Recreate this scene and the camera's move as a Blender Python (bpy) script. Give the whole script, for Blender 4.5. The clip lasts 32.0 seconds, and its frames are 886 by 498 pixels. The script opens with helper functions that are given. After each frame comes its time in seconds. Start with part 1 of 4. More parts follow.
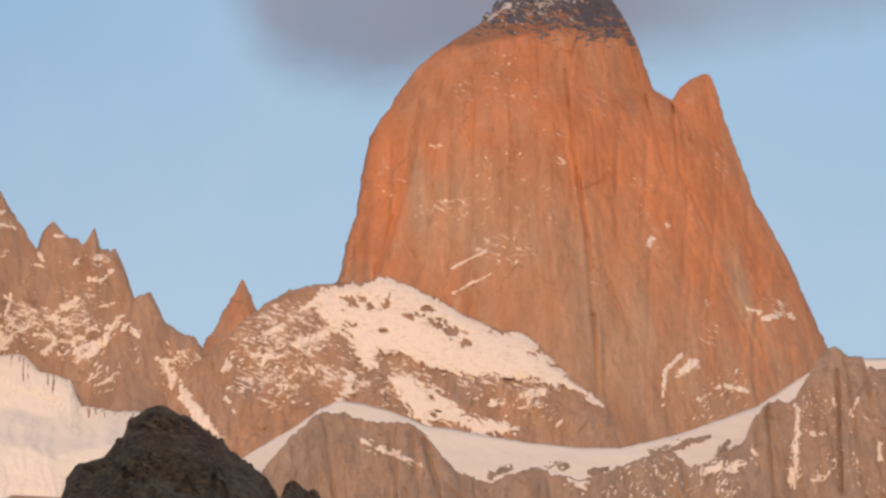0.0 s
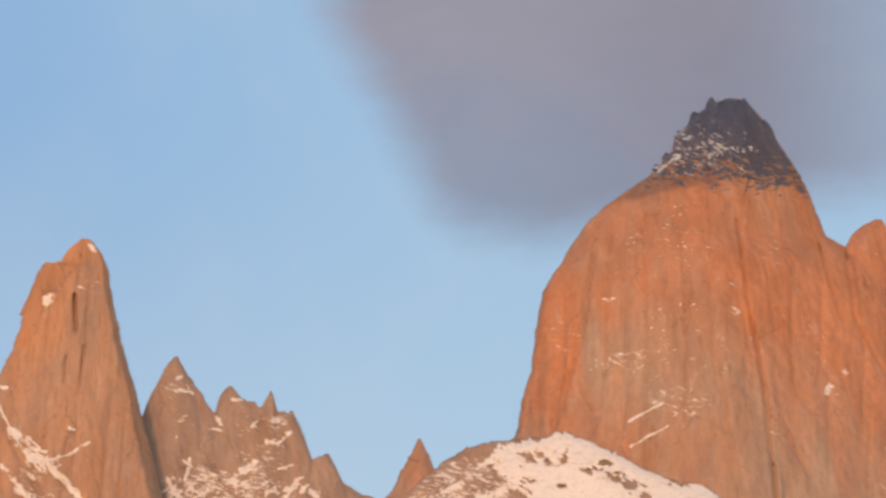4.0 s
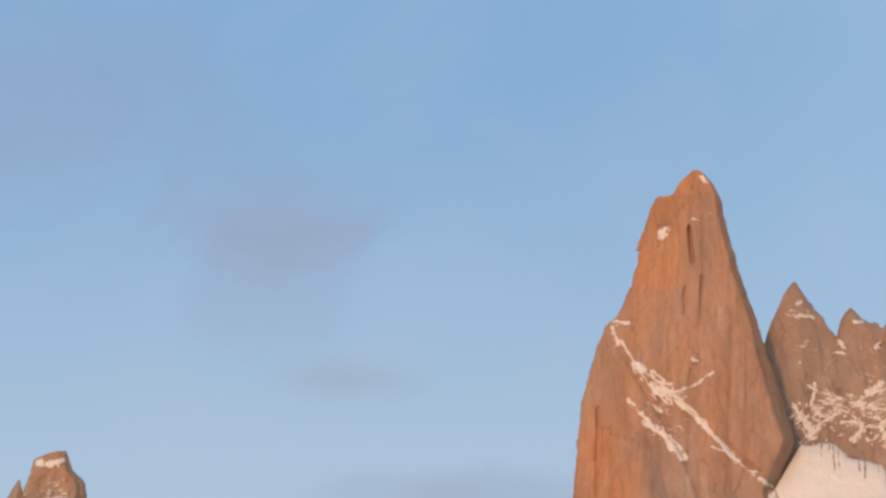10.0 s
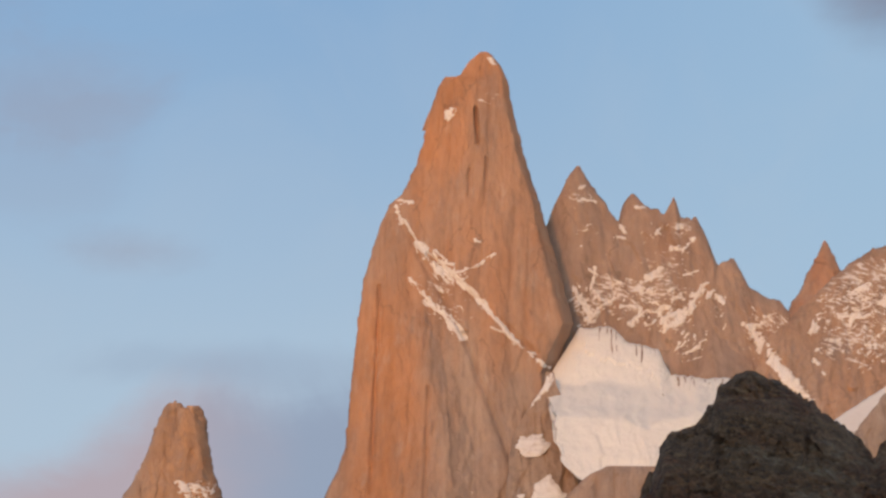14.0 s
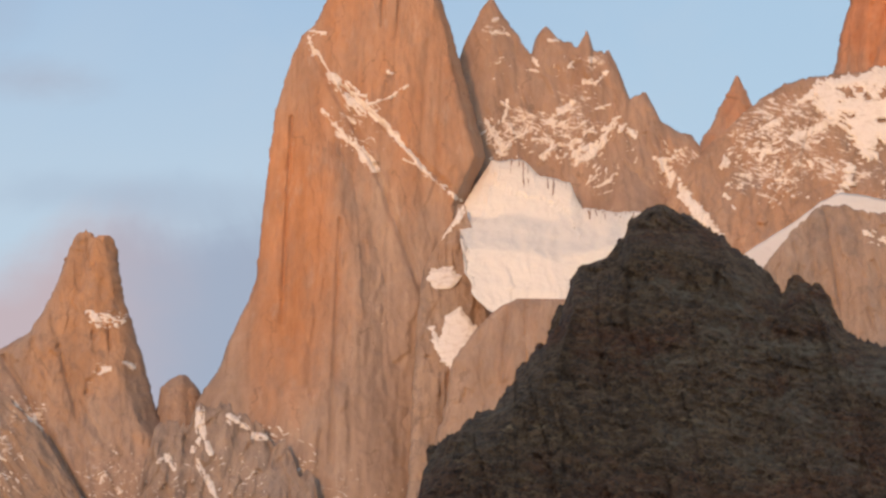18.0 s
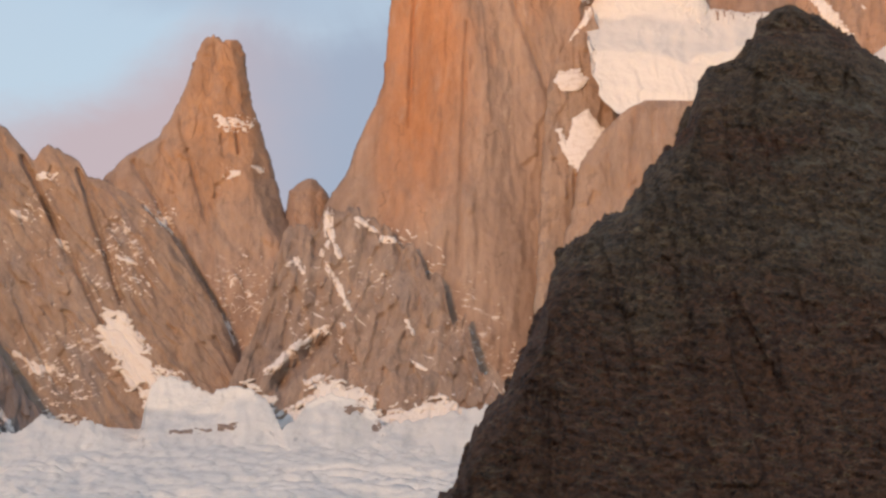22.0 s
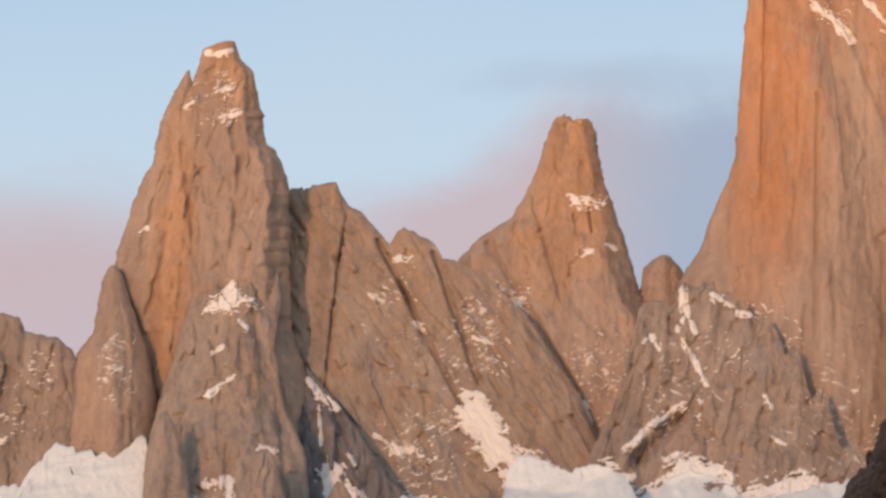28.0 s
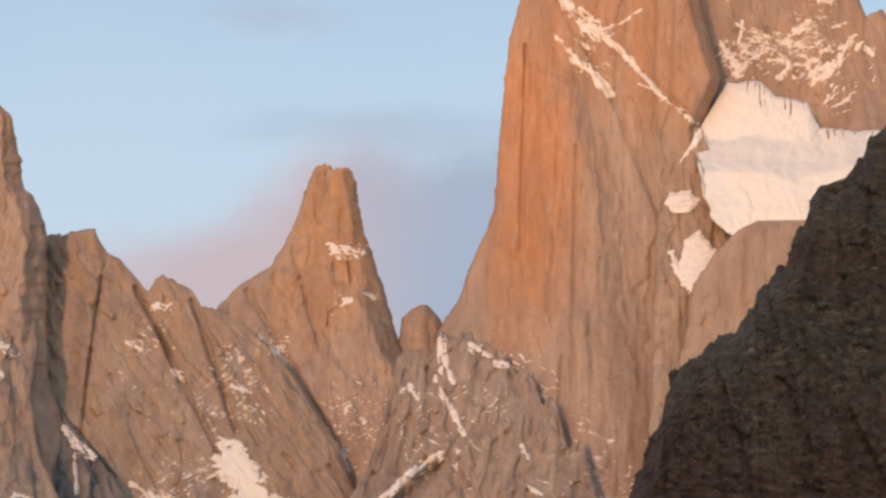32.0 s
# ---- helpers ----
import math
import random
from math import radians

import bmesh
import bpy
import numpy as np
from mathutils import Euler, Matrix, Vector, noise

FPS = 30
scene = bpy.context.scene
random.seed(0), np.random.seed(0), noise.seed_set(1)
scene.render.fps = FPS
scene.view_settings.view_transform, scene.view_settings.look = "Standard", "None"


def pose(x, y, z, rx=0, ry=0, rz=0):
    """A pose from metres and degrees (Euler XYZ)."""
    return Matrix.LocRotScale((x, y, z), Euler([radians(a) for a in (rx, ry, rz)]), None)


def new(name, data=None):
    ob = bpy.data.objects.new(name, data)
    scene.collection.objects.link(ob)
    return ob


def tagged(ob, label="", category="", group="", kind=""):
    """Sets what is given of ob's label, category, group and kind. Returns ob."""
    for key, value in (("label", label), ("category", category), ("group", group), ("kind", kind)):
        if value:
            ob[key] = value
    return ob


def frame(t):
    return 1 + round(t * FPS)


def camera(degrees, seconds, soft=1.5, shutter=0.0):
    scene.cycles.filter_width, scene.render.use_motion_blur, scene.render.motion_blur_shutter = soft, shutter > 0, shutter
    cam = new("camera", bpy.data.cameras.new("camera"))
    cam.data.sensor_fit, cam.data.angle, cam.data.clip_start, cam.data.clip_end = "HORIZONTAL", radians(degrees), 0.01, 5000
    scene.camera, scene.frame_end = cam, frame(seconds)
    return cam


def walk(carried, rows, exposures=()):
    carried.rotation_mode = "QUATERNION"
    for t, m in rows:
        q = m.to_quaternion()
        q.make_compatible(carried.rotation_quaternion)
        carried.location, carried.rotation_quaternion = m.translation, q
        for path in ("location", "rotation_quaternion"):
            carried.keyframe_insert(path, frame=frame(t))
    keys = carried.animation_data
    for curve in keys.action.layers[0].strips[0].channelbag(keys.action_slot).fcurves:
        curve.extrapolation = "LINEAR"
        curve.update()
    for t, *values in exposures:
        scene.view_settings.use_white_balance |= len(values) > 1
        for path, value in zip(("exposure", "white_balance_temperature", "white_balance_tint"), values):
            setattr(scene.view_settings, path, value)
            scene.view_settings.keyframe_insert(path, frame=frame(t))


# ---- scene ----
# One turning tele camera on a lake shore; the massif stands 3 to 4.3 km off.
cam = camera(17.15, 32.0, soft=2.65, shutter=0.3)
TURN = [  # seconds, bearing, tilt, lean in degrees
    (0, 13.112, 19.355, 0.666),
    (0.5, 12.969, 19.288, 0.493),
    (1, 12.977, 19.558, 0.246),
    (1.5, 12.904, 20.083, -0.048),
    (2, 12.376, 20.249, -0.124),
    (2.5, 12.242, 21.105, 0.120),
    (4.5, 6.997, 22.723, 0.967),
    (5, 3.295, 23.073, 0.571),
    (5.5, -0.841, 23.240, 0.258),
    (6, -2.845, 23.652, 0.496),
    (6.5, -3.727, 23.666, 0.251),
    (7, -4.426, 23.462, 0.103),
    (7.5, -5.274, 23.359, 0.135),
    (8, -5.589, 22.919, 0.189),
    (8.5, -5.706, 22.251, 0.049),
    (9, -5.519, 21.860, -0.188),
    (9.5, -4.553, 21.327, 0.058),
    (10, -3.312, 21.144, 0.012),
    (10.5, -2.666, 20.779, 0.201),
    (11, -2.440, 20.450, 0.046),
    (11.5, -2.276, 20.625, -0.138),
    (12, -2.121, 19.714, -0.202),
    (12.5, -1.542, 18.975, -0.864),
    (13, -0.231, 18.926, -0.699),
    (13.5, 0.695, 18.628, -0.731),
    (14, 1.157, 18.749, -0.065),
    (14.5, 1.393, 18.604, 0.104),
    (16.5, 2.314, 16.961, -0.065),
    (17, 2.473, 15.424, 0.320),
    (17.5, 2.594, 15.511, 0.426),
    (18, 2.955, 15.474, 0.010),
    (18.5, 2.264, 14.544, 0.780),
    (19, 2.869, 14.490, 0.451),
    (19.5, 3.172, 13.494, -0.124),
    (20, 2.680, 13.539, -0.463),
    (20.5, 2.158, 13.575, -0.537),
    (21, 1.810, 12.992, -0.587),
    (21.5, 1.028, 12.295, -0.546),
    (22, 0.409, 11.623, -0.278),
    (22.5, 0.172, 11.813, -0.343),
    (23, 0.385, 11.617, -0.125),
    (23.5, -1.058, 11.536, -0.024),
    (24, -2.359, 11.403, -0.190),
    (24.5, -2.715, 11.165, -0.315),
    (26.5, -5.227, 10.921, -0.016),
    (27, -7.106, 11.635, 0.270),
    (27.5, -7.227, 12.490, -0.141),
    (28, -6.669, 13.090, -0.442),
    (28.5, -5.540, 13.430, -0.388),
    (29, -4.845, 13.603, -0.431),
    (29.5, -4.823, 13.525, -0.237),
    (30, -4.615, 13.443, 0.124),
    (30.5, -3.930, 13.578, 0.234),
    (31, -3.664, 13.445, 0.257),
    (31.5, -2.706, 13.567, 0.176),
    (32, -1.846, 14.054, 0.169),
]
walk(cam, [(t, pose(0, 0, 0, 90 + p, 0, -y) @ pose(0, 0, 0, 0, 0, -r)) for t, y, p, r in TURN],
     [(0, -0.09, 6500, 10), (4.5, -0.06, 6400, 10), (5.5, -0.19, 6280, 9), (11, -0.20, 6150, 9), (14, -0.25, 6230, 9), (17.5, -0.02, 6500, 10), (20, -0.01, 6500, 10), (24, 0.04, 6500, 10), (32, 0.08, 6480, 10)])

# ---- light ----
SUN_SIDE, SUN_HIGH = 18.0, 5.5          # degrees left of straight behind the camera, and above level
sun = new("sun", bpy.data.lights.new("sun", "SUN"))
sun.data.energy, sun.data.angle, sun.data.color = 1.95, radians(0.5), (1.0, 0.52, 0.245)
a, e = radians(SUN_SIDE), radians(SUN_HIGH)
sun_way = Vector((math.sin(a) * math.cos(e), math.cos(a) * math.cos(e), -math.sin(e)))
sun.matrix_world = Matrix.Translation((-900, -900, 900)) @ sun_way.to_track_quat("-Z", "Y").to_matrix().to_4x4()


class Nodes:
    """Short calls for node trees."""

    def __init__(self, tree):
        self.tree = tree
        tree.nodes.clear()

    def add(self, kind):
        return self.tree.nodes.new(kind)

    def put(self, socket, v):
        if hasattr(v, "is_output"):
            self.tree.links.new(v, socket)
        else:
            socket.default_value = v

    def math(self, op, *args, clamp=False):
        n = self.add("ShaderNodeMath")
        n.operation, n.use_clamp = op, clamp
        for s, v in zip(n.inputs, args):
            self.put(s, v)
        return n.outputs[0]

    def mix(self, fac, x, y, blend="MIX"):
        n = self.add("ShaderNodeMix")
        n.data_type, n.blend_type = "RGBA", blend
        self.put(n.inputs[0], fac), self.put(n.inputs[6], x), self.put(n.inputs[7], y)
        return n.outputs[2]

    def step(self, v, lo, hi, a0=0.0, a1=1.0):
        n = self.add("ShaderNodeMapRange")
        n.interpolation_type = "SMOOTHSTEP"
        for s, q in zip(n.inputs, (v, lo, hi, a0, a1)):
            self.put(s, q)
        return n.outputs[0]

    def noise(self, where, scale, detail=4.0, rough=0.55, stretch=None, warp=0.0):
        if stretch:
            m = self.add("ShaderNodeMapping")
            self.put(m.inputs[0], where), self.put(m.inputs[3], stretch)
            where = m.outputs[0]
        n = self.add("ShaderNodeTexNoise")
        self.put(n.inputs["Vector"], where)
        self.put(n.inputs["Scale"], scale), self.put(n.inputs["Detail"], detail)
        self.put(n.inputs["Roughness"], rough), self.put(n.inputs["Distortion"], warp)
        return n.outputs[0]


def build_sky():
    world = bpy.data.worlds.new("sky")
    world.use_nodes = True
    scene.world = world
    g = Nodes(world.node_tree)
    tex = g.add("ShaderNodeTexSky")
    tex.sky_type, tex.sun_disc = "NISHITA", False
    tex.sun_elevation, tex.sun_rotation = radians(SUN_HIGH + 3), math.pi + radians(SUN_SIDE)
    tex.altitude, tex.air_density, tex.dust_density, tex.ozone_density = 1200, 1.0, 0.6, 2.0
    sep = g.add("ShaderNodeSeparateXYZ")
    way = g.add("ShaderNodeTexCoord").outputs["Generated"]
    g.put(sep.inputs[0], way)
    dx, dy, dz = sep.outputs
    ahead = g.math("GREATER_THAN", dy, 0.2)
    far = g.math("MAXIMUM", dy, 0.05)
    across, up = g.math("DIVIDE", dx, far), g.math("DIVIDE", dz, far)
    flat = g.add("ShaderNodeCombineXYZ")
    g.put(flat.inputs[0], across), g.put(flat.inputs[1], up)
    soft = g.noise(flat.outputs[0], 11.0, 6.0, 0.6, None, 0.6)
    wisp = g.noise(flat.outputs[0], 34.0, 5.0, 0.6, (1.0, 2.4, 1.0), 0.4)
    pink, slate, haze = (0.62, 0.495, 0.53, 1), (0.40, 0.465, 0.60, 1), (0.44, 0.39, 0.45, 1)
    lilac, cool, dusk = (0.378, 0.352, 0.418, 1), (0.30, 0.358, 0.475, 1), (0.30, 0.275, 0.335, 1)
    pale = g.step(up, 0.48, 0.24)
    clear = g.mix(pale, (0.325, 0.528, 0.80, 1), (0.585, 0.725, 0.855, 1))
    clear = g.mix(g.math("MULTIPLY", g.step(across, -0.03, 0.2), 0.55), clear, (0.50, 0.70, 0.88, 1))
    clear = g.mix(g.math("MULTIPLY", g.step(soft, 0.42, 0.68), 0.13), clear, (0.62, 0.70, 0.80, 1))
    dawn = g.mix(1.0, tex.outputs[0], (0.57, 0.455, 0.375, 1), "MULTIPLY")
    out = g.mix(g.step(dy, 0.60, 0.05), clear, dawn)
    ragged = g.math("ADD", g.math("MULTIPLY", g.math("SUBTRACT", soft, 0.5), 1.7), g.math("MULTIPLY", g.math("SUBTRACT", wisp, 0.5), 0.5))
    # low bank behind the towers: its upper edge climbs to the right, rose turning to slate
    edge = g.step(across, -0.150, -0.045, 0.252, 0.292)
    deep = g.math("ADD", g.math("SUBTRACT", edge, up), g.math("MULTIPLY", ragged, 0.028))
    low_bank = g.math("MULTIPLY", g.math("MULTIPLY", g.step(deep, -0.012, 0.022), 0.92), ahead)
    low_bank = g.math("MULTIPLY", low_bank, g.step(across, 0.12, 0.06))
    out = g.mix(low_bank, out, g.mix(g.step(g.math("ADD", across, g.math("MULTIPLY", ragged, 0.02)), -0.085, -0.025), pink, slate))
    # drifting wisps: centre and half size in tangents of the bearing and height, density, tone, raggedness
    banks = [(-0.270, 0.235, 0.060, 0.034, 0.6, pink, 1), (-0.112, 0.391, 0.036, 0.016, 0.24, haze, 1.5), (-0.128, 0.402, 0.046, 0.020, 0.20, haze, 1.5),
             (-0.125, 0.366, 0.038, 0.018, 0.14, haze, 1.5), (-0.092, 0.338, 0.026, 0.010, 0.32, haze, 1.4), (-0.215, 0.450, 0.090, 0.045, 0.20, haze, 1.3),
             (-0.060, 0.296, 0.060, 0.010, 0.35, slate, 1)]
    for x, z, rx, rz, thick, tone, torn in banks:
        u = g.math("DIVIDE", g.math("SUBTRACT", across, x), rx)
        v = g.math("DIVIDE", g.math("SUBTRACT", up, z), rz)
        r = g.math("SQRT", g.math("ADD", g.math("MULTIPLY", u, u), g.math("MULTIPLY", v, v)))
        r = g.math("ADD", r, g.math("MULTIPLY", ragged, torn))
        m = g.math("MULTIPLY", g.math("MULTIPLY", g.step(r, 1.25, 0.15), thick), ahead)
        out = g.mix(m, out, tone)
    # the cloud on the highest summit: bounded below by straight sides (point, inward normal)
    inner = None
    for x, z, nx, nz in ((0.126, 0.502, 0.88, 0.47), (0.171, 0.428, 0.51, 0.86), (0.200, 0.420, 0.18, 0.98), (0.280, 0.436, -0.21, 0.977)):
        d = g.math("ADD", g.math("MULTIPLY", g.math("SUBTRACT", across, x), nx), g.math("MULTIPLY", g.math("SUBTRACT", up, z), nz))
        inner = d if inner is None else g.math("MINIMUM", inner, d)
    inner = g.math("ADD", inner, g.math("MULTIPLY", ragged, 0.017))
    cap = g.math("MULTIPLY", g.math("MULTIPLY", g.step(inner, -0.010, 0.022), g.step(across, 0.27, 0.37, 0.97, 0.5)), ahead)
    tone = g.mix(g.step(g.math("ADD", up, g.math("MULTIPLY", ragged, 0.06)), 0.425, 0.525), cool, lilac)
    tone = g.mix(g.math("MULTIPLY", g.step(g.math("ADD", across, g.math("MULTIPLY", ragged, 0.09)), 0.17, 0.31), 0.75), tone, dusk)
    tone = g.mix(1.0, tone, g.mix(soft, (0.80, 0.81, 0.83, 1), (1.20, 1.19, 1.18, 1)), "MULTIPLY")
    out = g.mix(cap, out, tone)
    bg = g.add("ShaderNodeBackground")
    g.put(bg.inputs[0], out), g.put(bg.inputs[1], 0.9)
    g.put(g.add("ShaderNodeOutputWorld").inputs[0], bg.outputs[0])


build_sky()


# ---- materials ----
def material(name):
    m = bpy.data.materials.new(name)
    m.use_nodes = True
    g = Nodes(m.node_tree)
    out, bsdf = g.add("ShaderNodeOutputMaterial"), g.add("ShaderNodeBsdfPrincipled")
    g.put(out.inputs[0], bsdf.outputs[0])
    return m, g, bsdf, g.add("ShaderNodeNewGeometry").outputs["Position"]


def bump(g, bsdf, height, strength, distance):
    n = g.add("ShaderNodeBump")
    g.put(n.inputs["Height"], height), g.put(n.inputs["Strength"], strength), g.put(n.inputs["Distance"], distance)
    g.put(bsdf.inputs["Normal"], n.outputs[0])


def near_spot(g, x, z, spot):
    cx, cz, rx, rz = spot
    u = g.math("DIVIDE", g.math("SUBTRACT", x, cx), rx)
    v = g.math("DIVIDE", g.math("SUBTRACT", z, cz), rz)
    return g.math("SQRT", g.math("ADD", g.math("MULTIPLY", u, u), g.math("MULTIPLY", v, v)))


def granite(name, tan, rust, low, high, most, dark=0.38, stains=(), grey=0.25, dust=(), slant=0.4, coarse=0.0):
    """Granite: grey-tan slabs, more rust-orange above the heights low to high, rust-stained in stains (x, z, half
    sizes, strength), dark water streaks.
    dust: where thin snow clings to tiny holds, as (x, z, half sizes, amount); slant: the way the holds run."""
    m, g, bsdf, where = material(name)
    sep = g.add("ShaderNodeSeparateXYZ")
    g.put(sep.inputs[0], where)
    px, pz = sep.outputs[0], sep.outputs[2]
    broad = g.noise(where, 0.006, 4.0, 0.6, (1.0, 1.0, 0.45))
    patch = g.noise(where, 0.028, 5.0, 0.62, (1.0, 0.6, 0.16), 0.4)
    column = g.noise(where, 0.034, 4.0, 0.6, (1.0, 0.6, 0.07), 0.25)
    streak = g.noise(where, 0.11, 6.0, 0.65, (1.0, 0.5, 0.075), 0.3)
    grain = g.noise(where, 0.24, 5.0, 0.65)
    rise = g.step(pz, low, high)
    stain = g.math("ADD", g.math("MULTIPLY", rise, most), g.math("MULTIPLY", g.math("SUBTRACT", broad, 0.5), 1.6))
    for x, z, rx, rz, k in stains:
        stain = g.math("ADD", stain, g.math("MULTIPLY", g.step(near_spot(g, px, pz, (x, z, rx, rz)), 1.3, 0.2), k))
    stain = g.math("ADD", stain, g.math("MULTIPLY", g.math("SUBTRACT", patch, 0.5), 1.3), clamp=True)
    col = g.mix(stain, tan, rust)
    pale = g.step(g.noise(where, 0.045, 5.0, 0.65, (1.0, 1.0, 0.3)), 0.55, 0.75)
    col = g.mix(g.math("MULTIPLY", pale, 0.42), col, (0.42, 0.325, 0.268, 1))
    col = g.mix(g.math("MULTIPLY", g.step(streak, 0.55, 0.72), dark), col, (0.17, 0.125, 0.105, 1))
    dull = g.step(g.noise(where, 0.016, 6.0, 0.68, (1.0, 0.6, 0.5), 0.5), 0.50, 0.66)
    col = g.mix(g.math("MULTIPLY", dull, grey), col, (0.195, 0.165, 0.160, 1))
    split = g.add("ShaderNodeTexVoronoi")
    split.feature = "DISTANCE_TO_EDGE"
    turn = g.add("ShaderNodeMapping")
    shift = g.add("ShaderNodeVectorMath")
    shift.operation = "MULTIPLY_ADD"
    wob = g.add("ShaderNodeTexNoise")
    g.put(wob.inputs["Vector"], where), g.put(wob.inputs["Scale"], 0.05), g.put(wob.inputs["Detail"], 3.0)
    g.put(shift.inputs[0], wob.outputs[1]), g.put(shift.inputs[1], (24, 24, 40)), g.put(shift.inputs[2], where)
    g.put(turn.inputs[0], shift.outputs[0]), g.put(turn.inputs[3], (1.0, 0.5, 0.16)), g.put(turn.inputs[2], (0.0, 0.12, 0.0))
    g.put(split.inputs["Vector"], turn.outputs[0]), g.put(split.inputs["Scale"], 0.021)
    crack = g.math("MULTIPLY", g.step(split.outputs[0], 0.016, 0.0), g.step(patch, 0.42, 0.6))
    col = g.mix(g.math("MULTIPLY", crack, 0.42), col, (0.10, 0.07, 0.055, 1))
    mottle = g.noise(where, 0.09, 6.0, 0.7, (1.0, 1.0, 0.45))
    col = g.mix(1.0, col, g.mix(mottle, (0.72, 0.70, 0.70, 1), (1.24, 1.24, 1.23, 1)), "MULTIPLY")
    col = g.mix(1.0, col, g.mix(g.step(column, 0.3, 0.7), (0.87, 0.86, 0.86, 1), (1.12, 1.12, 1.11, 1)), "MULTIPLY")
    if coarse:
        broken = g.noise(where, 0.055, 8.0, 0.78, (1.0, 1.0, 0.75), 0.7)
        col = g.mix(g.math("MULTIPLY", g.step(broken, 0.49, 0.36), coarse), col, (0.125, 0.100, 0.098, 1))
        col = g.mix(g.math("MULTIPLY", g.step(broken, 0.53, 0.66), 0.6 * coarse), col, (0.40, 0.315, 0.265, 1))
    if dust:
        amount = None
        for x, z, rx, rz, k in dust:
            one = g.math("MULTIPLY", g.step(near_spot(g, px, pz, (x, z, rx, rz)), 1.25, 0.35), k)
            amount = one if amount is None else g.math("MAXIMUM", amount, one)
        lay = g.add("ShaderNodeMapping")
        g.put(lay.inputs[0], where), g.put(lay.inputs[2], (0.0, slant, 0.0))
        hold = g.noise(lay.outputs[0], 0.17, 5.0, 0.68, (0.36, 0.5, 1.25), 0.5)
        rare = g.noise(where, 0.035, 3.0, 0.6)
        hold = g.math("ADD", hold, g.math("MULTIPLY", g.math("SUBTRACT", rare, 0.5), 0.35))
        fleck = g.step(g.math("ADD", hold, g.math("MULTIPLY", g.math("SUBTRACT", amount, 1.0), 0.30)), 0.525, 0.590)
        col = g.mix(g.math("MULTIPLY", fleck, 0.92), col, (0.62, 0.545, 0.50, 1))
    g.put(bsdf.inputs["Base Color"], col)
    g.put(bsdf.inputs["Roughness"], 0.9)
    g.put(bsdf.inputs["Specular IOR Level"], 0.15)
    bump(g, bsdf, g.math("ADD", streak, g.math("ADD", g.math("MULTIPLY", grain, 0.7), mottle)), 0.5, 3.0)
    return m


def holds(k, *spots):
    """Spots given as they would stand 4 km off, carried to k times that distance."""
    return [(x * k, z * k, rx * k, rz * k, much) for x, z, rx, rz, much in spots]


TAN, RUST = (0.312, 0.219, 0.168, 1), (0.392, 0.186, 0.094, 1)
rock_main = granite("rust_stained_granite", TAN, RUST, 850, 1350, 0.65, stains=[(0, 950, 75, 260, 0.85), (150, 850, 90, 200, -0.4), (60, 620, 260, 150, -0.7)],
                    dust=holds(0.9, (30, 690, 150, 120, 0.85), (90, 1300, 70, 70, 0.85), (150, 1630, 40, 40, 0.7)), slant=-0.3)
rock_peak = granite("broken_rust_granite", TAN, (0.395, 0.205, 0.100, 1), 850, 1350, 0.65, stains=[(-752, 790, 40, 200, 0.9), (-268, 930, 85, 150, 0.85), (-330, 680, 160, 110, -0.4), (-640, 620, 120, 160, -0.5)], grey=0.28, coarse=0.32,
                    dust=holds(0.92, (-400, 830, 75, 110, 0.9), (-260, 740, 110, 120, 0.75), (-265, 1000, 30, 8, 0.95), (-230, 930, 20, 14, 0.9)) + holds(0.88, (-800, 1160, 50, 90, 0.8), (-920, 770, 40, 80, 0.85), (-780, 760, 60, 160, 0.62)), slant=-0.3)
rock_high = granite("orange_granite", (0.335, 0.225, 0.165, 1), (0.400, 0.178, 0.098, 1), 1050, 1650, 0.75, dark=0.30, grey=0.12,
                    stains=[(990, 1470, 130, 130, -0.5), (1360, 1500, 130, 250, 0.3), (850, 1600, 55, 260, 0.8), (1170, 1660, 60, 160, 0.3), (1395, 1440, 22, 110, -0.7), (1210, 1320, 16, 90, -0.7), (900, 1560, 16, 120, -0.6)],
                    dust=holds(1.02, (924, 1483, 75, 30, 0.85), (913, 1595, 24, 12, 0.95), (1088, 1608, 16, 8, 0.95), (1087, 1558, 16, 14, 0.85), (1208, 1548, 12, 28, 0.9), (1257, 1475, 10, 14, 1.0), (1112, 1510, 16, 12, 0.85),
                               (1309, 1344, 22, 16, 0.85), (1435, 1369, 48, 26, 0.95), (1298, 1290, 34, 34, 0.92), (1117, 1349, 30, 22, 0.8), (1010, 1700, 120, 70, 0.72), (1180, 1690, 50, 100, 0.70), (852, 1536, 34, 50, 0.8), (985, 1400, 80, 50, 0.82), (1380, 1620, 26, 90, 0.72), (1060, 1480, 90, 90, 0.66)), slant=-0.5)
rock_pink = granite("pink_tan_granite", (0.305, 0.212, 0.165, 1), (0.375, 0.20, 0.115, 1), 1250, 1500, 0.6,
                    dust=holds(0.94, (330, 1280, 100, 50, 1.12), (400, 1310, 60, 80, 0.95), (560, 1190, 60, 90, 1.0), (280, 1440, 30, 30, 0.98), (420, 1390, 40, 30, 0.95)), slant=-0.45)
rock_shoulder = granite("snow_flecked_granite", (0.29, 0.21, 0.165, 1), (0.37, 0.21, 0.13, 1), 600, 1300, 0.5, grey=0.4, coarse=0.35,
                        dust=holds(0.95, (680, 1265, 120, 90, 1.08), (780, 1200, 160, 60, 0.98), (1000, 1210, 150, 50, 1.05), (640, 1180, 70, 60, 1.0)), slant=-0.45)
